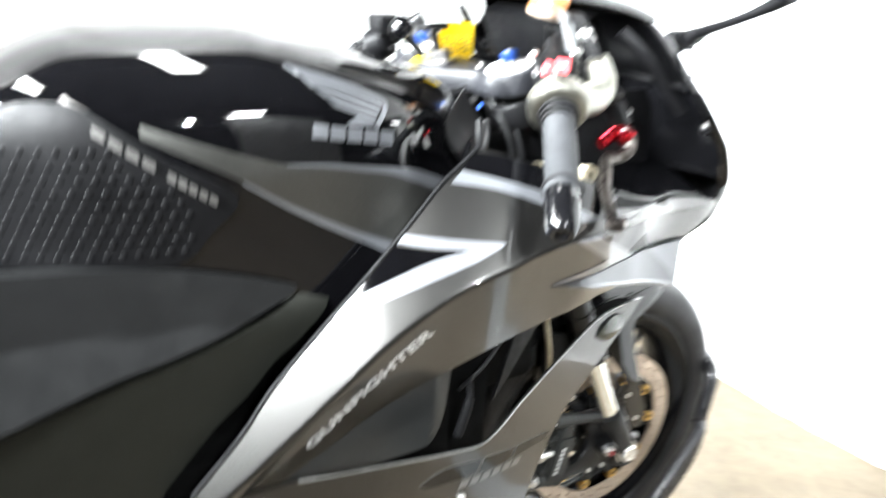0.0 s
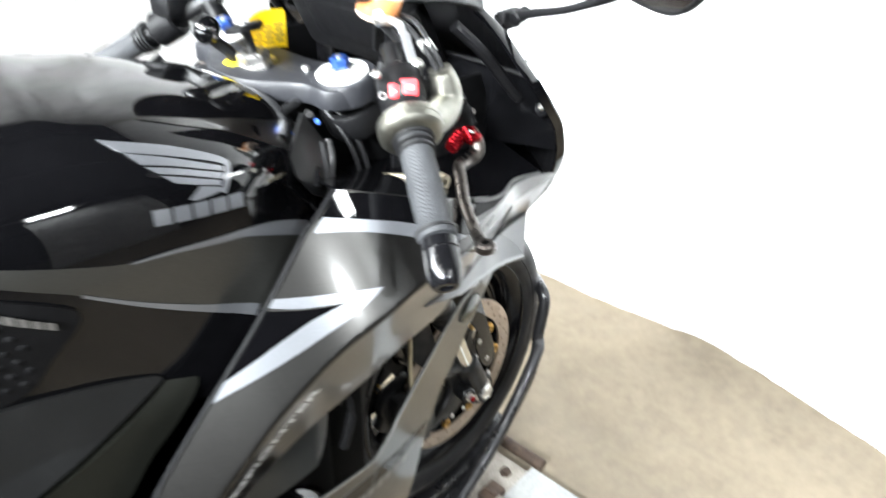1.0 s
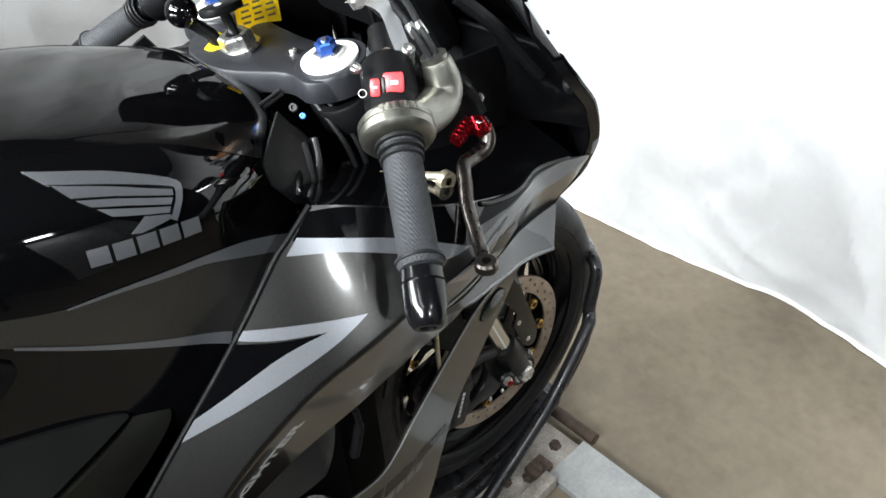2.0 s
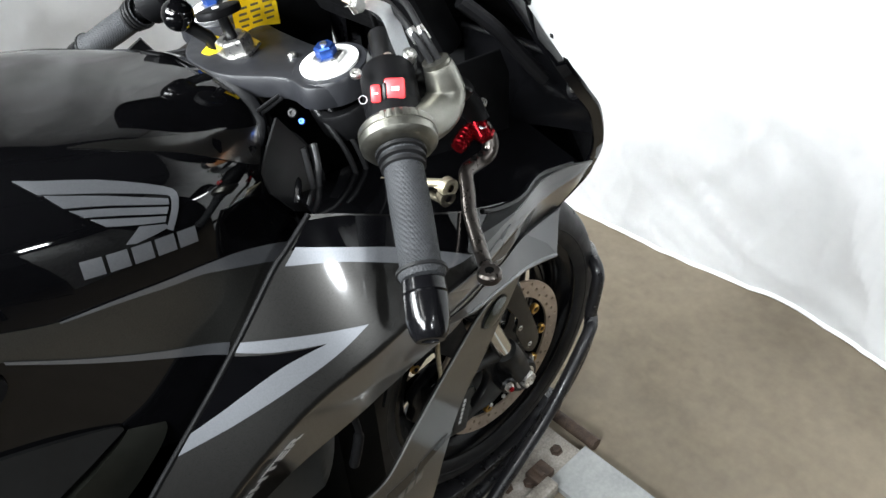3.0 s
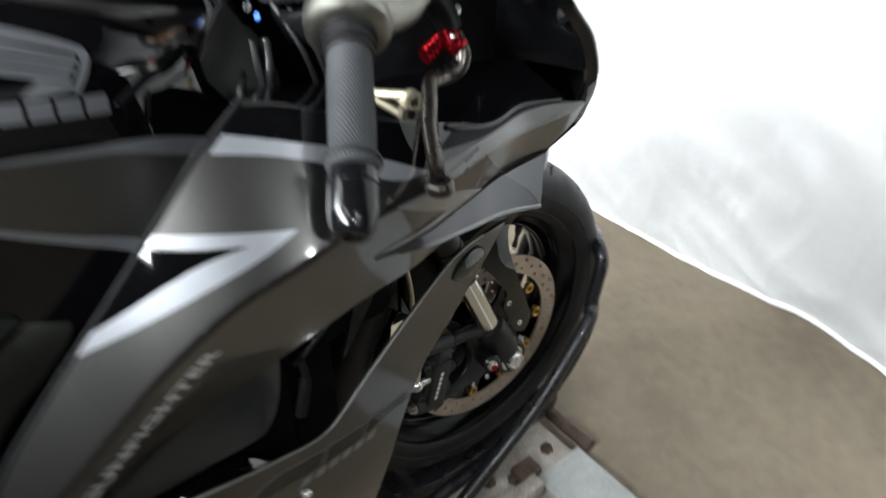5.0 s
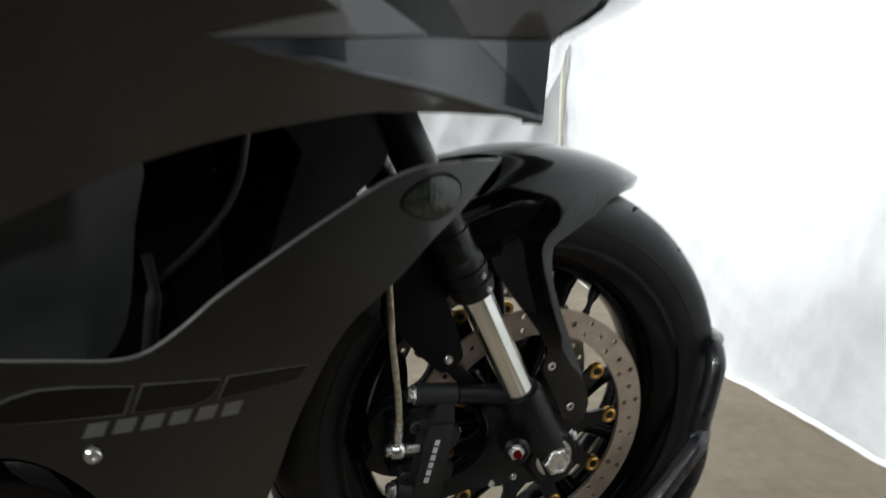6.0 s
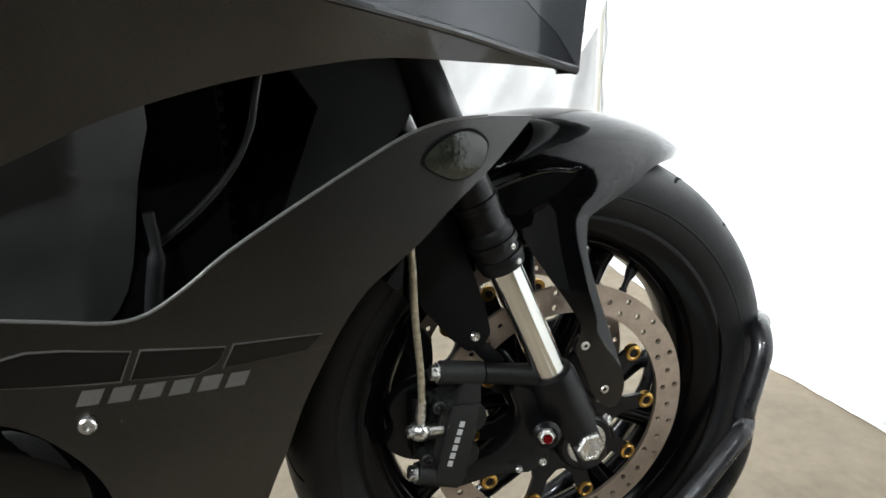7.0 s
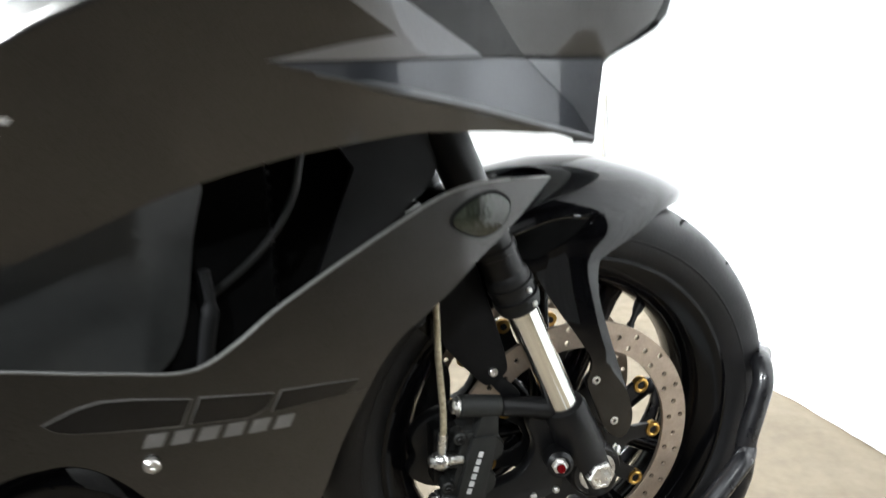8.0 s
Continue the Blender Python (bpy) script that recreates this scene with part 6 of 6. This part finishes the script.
    part("lever_hole", lathe([(-0.0056, 1e-6), (-0.0056, 0.0040), (0.0056, 0.0040), (0.0056, 1e-6)], 16, "z", (-0.2555, -0.320, 0.7715)), M_DARK, lv)
    for u in (0.27, 0.33, 0.39):
        p = Vector(lp[int(u * k)])
        part("lever_hole", lathe([(-0.0005, 1e-6), (-0.0005, 0.0027), (0.0075, 0.0027), (0.0075, 1e-6)], 12, "z", p), M_DARK, lv)
    part("adjuster", join(rod((-0.166, -0.207, 0.838), (-0.171, -0.227, 0.827), 0.0078, 20, 0.002), box(-0.1680, -0.217, 0.8285, 0.018, 0.018, 0.011, 0.003)), M_RED, lv, "red anodised lever adjuster")
    rib = [turned([(0, 0.0066), (0.001, 0.0078), (0.0025, 0.0078), (0.0035, 0.0066)], (-0.176 - 0.0045 * i, -0.2085 - 0.001 * i, 0.8305 - 0.002 * i), (-0.3, -0.23, 0.79), 16) for i in range(4)]
    part("adjuster_knob", join(rod((-0.172, -0.2075, 0.832), (-0.195, -0.2125, 0.822), 0.0066, 16), *rib), M_RED, lv, "ribbed red adjuster knob")
    bolt("adjuster_screw", (-0.1698, -0.2195, 0.835), (-0.1, -0.3, 1), 0.0042, M_STEEL, lv, False)
    bolt("pivot_screw", (-0.158, -0.206, 0.851), (-0.1, -0.3, 1), 0.0046, M_STEEL, lv, False)
    part("hose_fitting", join(rod((-0.25, -0.165, 0.79), (-0.215, -0.215, 0.795), 0.004, 12), rod((-0.245, -0.165, 0.782), (-0.21, -0.215, 0.787), 0.004, 12), lathe([(-0.004, 0.004), (-0.004, 0.0095), (0.004, 0.0095), (0.004, 0.004)], 18, "y", (-0.212, -0.217, 0.790))), M_BRAID, bar, "pale braided hose ends")
    # bent bracket with the fluid pot
    bm = bmesh.new()
    strip = [(-0.262, -0.172, 0.962), (-0.250, -0.178, 0.9595), (-0.239, -0.186, 0.951), (-0.234, -0.190, 0.930), (-0.230, -0.192, 0.915), (-0.231, -0.196, 0.905)]
    V = []
    for i, q in enumerate(rounded(strip, 4, closed=False)):
        wv = Vector((0.0115, 0.0062, -0.001))
        V.append((bm.verts.new(Vector(q) - wv), bm.verts.new(Vector(q) + wv)))
    for A, B in zip(V, V[1:]):
        bm.faces.new((A[0], A[1], B[1], B[0]))
    bmesh.ops.solidify(bm, geom=bm.faces[:], thickness=0.0028)
    br = part("pot_bracket", bm, M_BRIGHT, bar, "bent bright steel bracket")
    part("bracket_block", moved(box(0, 0, 0, 0.026, 0.020, 0.016, 0.004), Matrix.Translation((-0.233, -0.190, 0.906)) @ Euler((0, 0, radians(30))).to_matrix().to_4x4()), M_STEEL, br)
    bolt("bracket_bolt", (-0.229, -0.196, 0.915), (-0.1, -0.5, 0.8), 0.0062, M_STEEL, br, False)
    bolt("bracket_bolt", (-0.262, -0.178, 0.962), (0, -1, 0.1), 0.0058, M_STEEL, br)
    p0, pa = Vector((-0.233, -0.139, 0.949)), Vector((0.22, -0.16, 0.96)).normalized()
    pot = part("fluid_pot", turned([(0, 1e-6), (0, 0.018), (0.003, 0.0205), (0.040, 0.0225), (0.042, 1e-6)], p0, p0 + pa, 28), M_POT, bar, "milky brake fluid pot")
    part("fluid", turned([(0, 0.0207), (0.001, 0.0213), (0.020, 0.0222), (0.021, 0.0216)], p0 + pa * 0.005, p0 + pa, 28), M_AMBER, pot, "amber fluid level")
    part("pot_lid", turned([(0, 1e-6), (0, 0.025), (0.004, 0.026), (0.012, 0.026), (0.014, 0.023), (0.014, 1e-6)], p0 + pa * 0.041, p0 + pa, 28), M_SATIN, pot, "black pot lid")
    for k in (-1, 1):
        bolt("lid_screw", p0 + pa * 0.0545 + Vector((0.004 * k, 0.016 * k, 0.0018 * k)), pa, 0.003, M_STEEL, pot, False)
    part("pot_hose", sweep(rounded([tuple(p0 + pa * 0.002), (-0.215, -0.150, 0.930), (-0.202, -0.163, 0.902), (-0.195, -0.17, 0.885)], 5, closed=False), 0.005, 12), M_RUBBER, pot)


def mirrors():
    base = Vector((-0.064, -0.176, 0.995))
    t, up, n = Vector((-0.588, -0.809, 0)), Vector((0.105, -0.076, 0.99)).normalized(), Vector((-0.801, 0.582, 0.13)).normalized()
    o = Vector((-0.082, -0.322, 1.053))
    m = part("mirror", sweep(rounded([tuple(base), (-0.075, -0.215, 1.008), (-0.090, -0.270, 1.025), (-0.090, -0.308, 1.042), (-0.090, -0.328, 1.054)], 6, closed=False), [0.0075 - 0.002 * min(1, i / 10) + 0.004 * max(0, (i - 14) / 10) for i in range(25)], 14), M_PLASTIC, bike,
             "black mirror on a slim stalk")
    part("foot", join(box(base.x, base.y + 0.006, base.z - 0.004, 0.040, 0.018, 0.026, 0.006), rod(base - Vector((0.012, 0.01, 0)), base + Vector((0.012, -0.012, 0.006)), 0.0095, 14, 0.002)), M_PLASTIC, m)
    out = [(-0.004, 0.062), (0.0, 0.020), (0.014, 0.003), (0.034, 0.0), (0.095, 0.002), (0.130, 0.010), (0.153, 0.032), (0.164, 0.064), (0.165, 0.086), (0.150, 0.102), (0.075, 0.110), (0.014, 0.102)]

    def plate(grow, y0, y1, bevel):
        bm = prism([((x - 0.08) * grow + 0.08, (z - 0.052) * grow + 0.052) for x, z in out], y0, y1, bevel)
        for v in bm.verts:
            v.co = o + t * v.co.x + up * v.co.z + n * v.co.y
        return bm

    part("mirror_shell", plate(1.022, -0.008, 0.0, 0.003), M_PLASTIC, m, "black mirror housing")
    rim = [o + t * ((x - 0.08) * 1.02 + 0.08) + up * ((z - 0.052) * 1.02 + 0.052) + n * 0.001 for x, z in rounded(out, 4)]
    part("mirror_rim", sweep([tuple(p) for p in rim], 0.0022, 8, closed=True), M_PLASTIC, m, "thin black mirror rim")
    part("mirror_glass", plate(1.0, 0.0005, 0.002, 0), M_MIRROR, m, "clear mirror glass", smooth=False)
    # reflection of the stalk, laid on the glass as a grey patch
    part("stalk_reflection", reflection_patch(o, t, up, n), M_YOKE, m)


def reflection_patch(o, t, up, n):
    """Rounded grey patch on the glass, standing in for the stalk's reflection."""
    bm = prism([(-0.004, 0.006), (0.006, 0.026), (0.030, 0.032), (0.048, 0.022), (0.052, 0.003), (0.022, -0.002)], -0.001, 0.004, 0.002)
    for v in bm.verts:
        v.co = o + t * v.co.x + up * v.co.z + n * v.co.y
    return bm


SET_IN[0] = True
cockpit()
handlebars()
SET_IN[0] = False
mirrors()


def placed(p):
    """A place of the cockpit frame on the chassis."""
    SET_IN[0] = True
    q = set_in(p)
    SET_IN[0] = False
    return q


# ---- loose things on the bike ----


def key_and_tags():
    key = empty("ignition_key", placed((-0.30, 0.0, 0.90)))
    tagged(key, "key with a dark round head in the ignition lock", "key")
    o = Vector((-0.30, 0.0, 0.90))
    up = Vector((-0.3995, 0, 0.9167))
    part("key_head", moved(prism([(-0.020, 0.0), (-0.015, 0.014), (0.004, 0.018), (0.022, 0.010), (0.024, -0.008), (0.004, -0.018), (-0.015, -0.014)], -0.004, 0.004, 0.0015), Matrix.Translation(Vector((-0.306, -0.004, 0.928)) - o) @ Euler((radians(78), 0, radians(12))).to_matrix().to_4x4()), M_PLASTIC, key)
    part("key_eye", moved(lathe([(-0.0046, 1e-6), (-0.0046, 0.0036), (0.0046, 0.0036), (0.0046, 1e-6)], 14, "z"), Matrix.Translation(Vector((-0.3065, -0.004, 0.9285)) - o)), M_LINE, key)
    part("key_stem", sweep([Vector((-0.292, 0, 0.888)) - o, Vector((-0.302, -0.003, 0.925)) - o], 0.0055, 12), M_SATIN, key)
    tag = empty("yellow_tag", placed((-0.25, 0.035, 0.89)))
    tagged(tag, "yellow paper tag with dark print hanging by the yoke", "tag")
    o = Vector((-0.25, 0.035, 0.89))
    bm = bmesh.new()
    g = []
    for i in range(9):
        u = i / 8
        g.append([bm.verts.new(Vector((-0.273 + 0.054 * u, 0.034 + 0.006 * math.sin(u * 3), 0.880 + 0.046 * v + 0.004 * u + 0.003 * math.sin(4 * u))) - o) for v in (0, 0.5, 1)])
    for A, B in zip(g, g[1:]):
        for k in range(2):
            bm.faces.new((A[k], A[k + 1], B[k + 1], B[k]))
    bmesh.ops.solidify(bm, geom=bm.faces[:], thickness=0.0006)
    part("paper", bm, M_YELLOW, tag)
    for r in range(4):
        for c in range(3):
            part("print_bar", box(-0.262 + 0.016 * c - o.x, 0.0322 + 0.002 * math.sin(c) - o.y, 0.911 - 0.0062 * r - o.z, 0.012 - 0.003 * ((r + c) % 2), 0.0008, 0.0022, 0), M_INK, tag, smooth=False)
    tag2 = empty("yellow_sticker", placed((-0.36, 0, 0.86)))
    tagged(tag2, "small folded yellow strip under the stem nut", "tag")
    o = Vector((-0.36, 0, 0.86))
    part("strip", moved(box(0, 0, 0, 0.030, 0.022, 0.0012, 0), Matrix.Translation(Vector((-0.300, 0.018, 0.887)) - o) @ Euler((0.3, -0.2, 0.5)).to_matrix().to_4x4()), M_YELLOW, tag2, smooth=False)
    ball = empty("ball_mount", placed((-0.328, 0.03, 0.90)))
    tagged(ball, "black rubber ball mount on the yoke", "ball mount")
    part("ball", moved(lathe([(0.016 * math.sin(radians(a)), max(1e-6, 0.016 * math.cos(radians(a)))) for a in range(-90, 91, 15)], 24, "z"), Matrix.Translation((0, 0.0, 0.024))), M_BLACK, ball)
    part("stem", sweep([(0.0, 0, 0.018), (0.022, -0.006, -0.004), (0.026, -0.008, -0.016)], 0.007, 14), M_SATIN, ball)


key_and_tags()
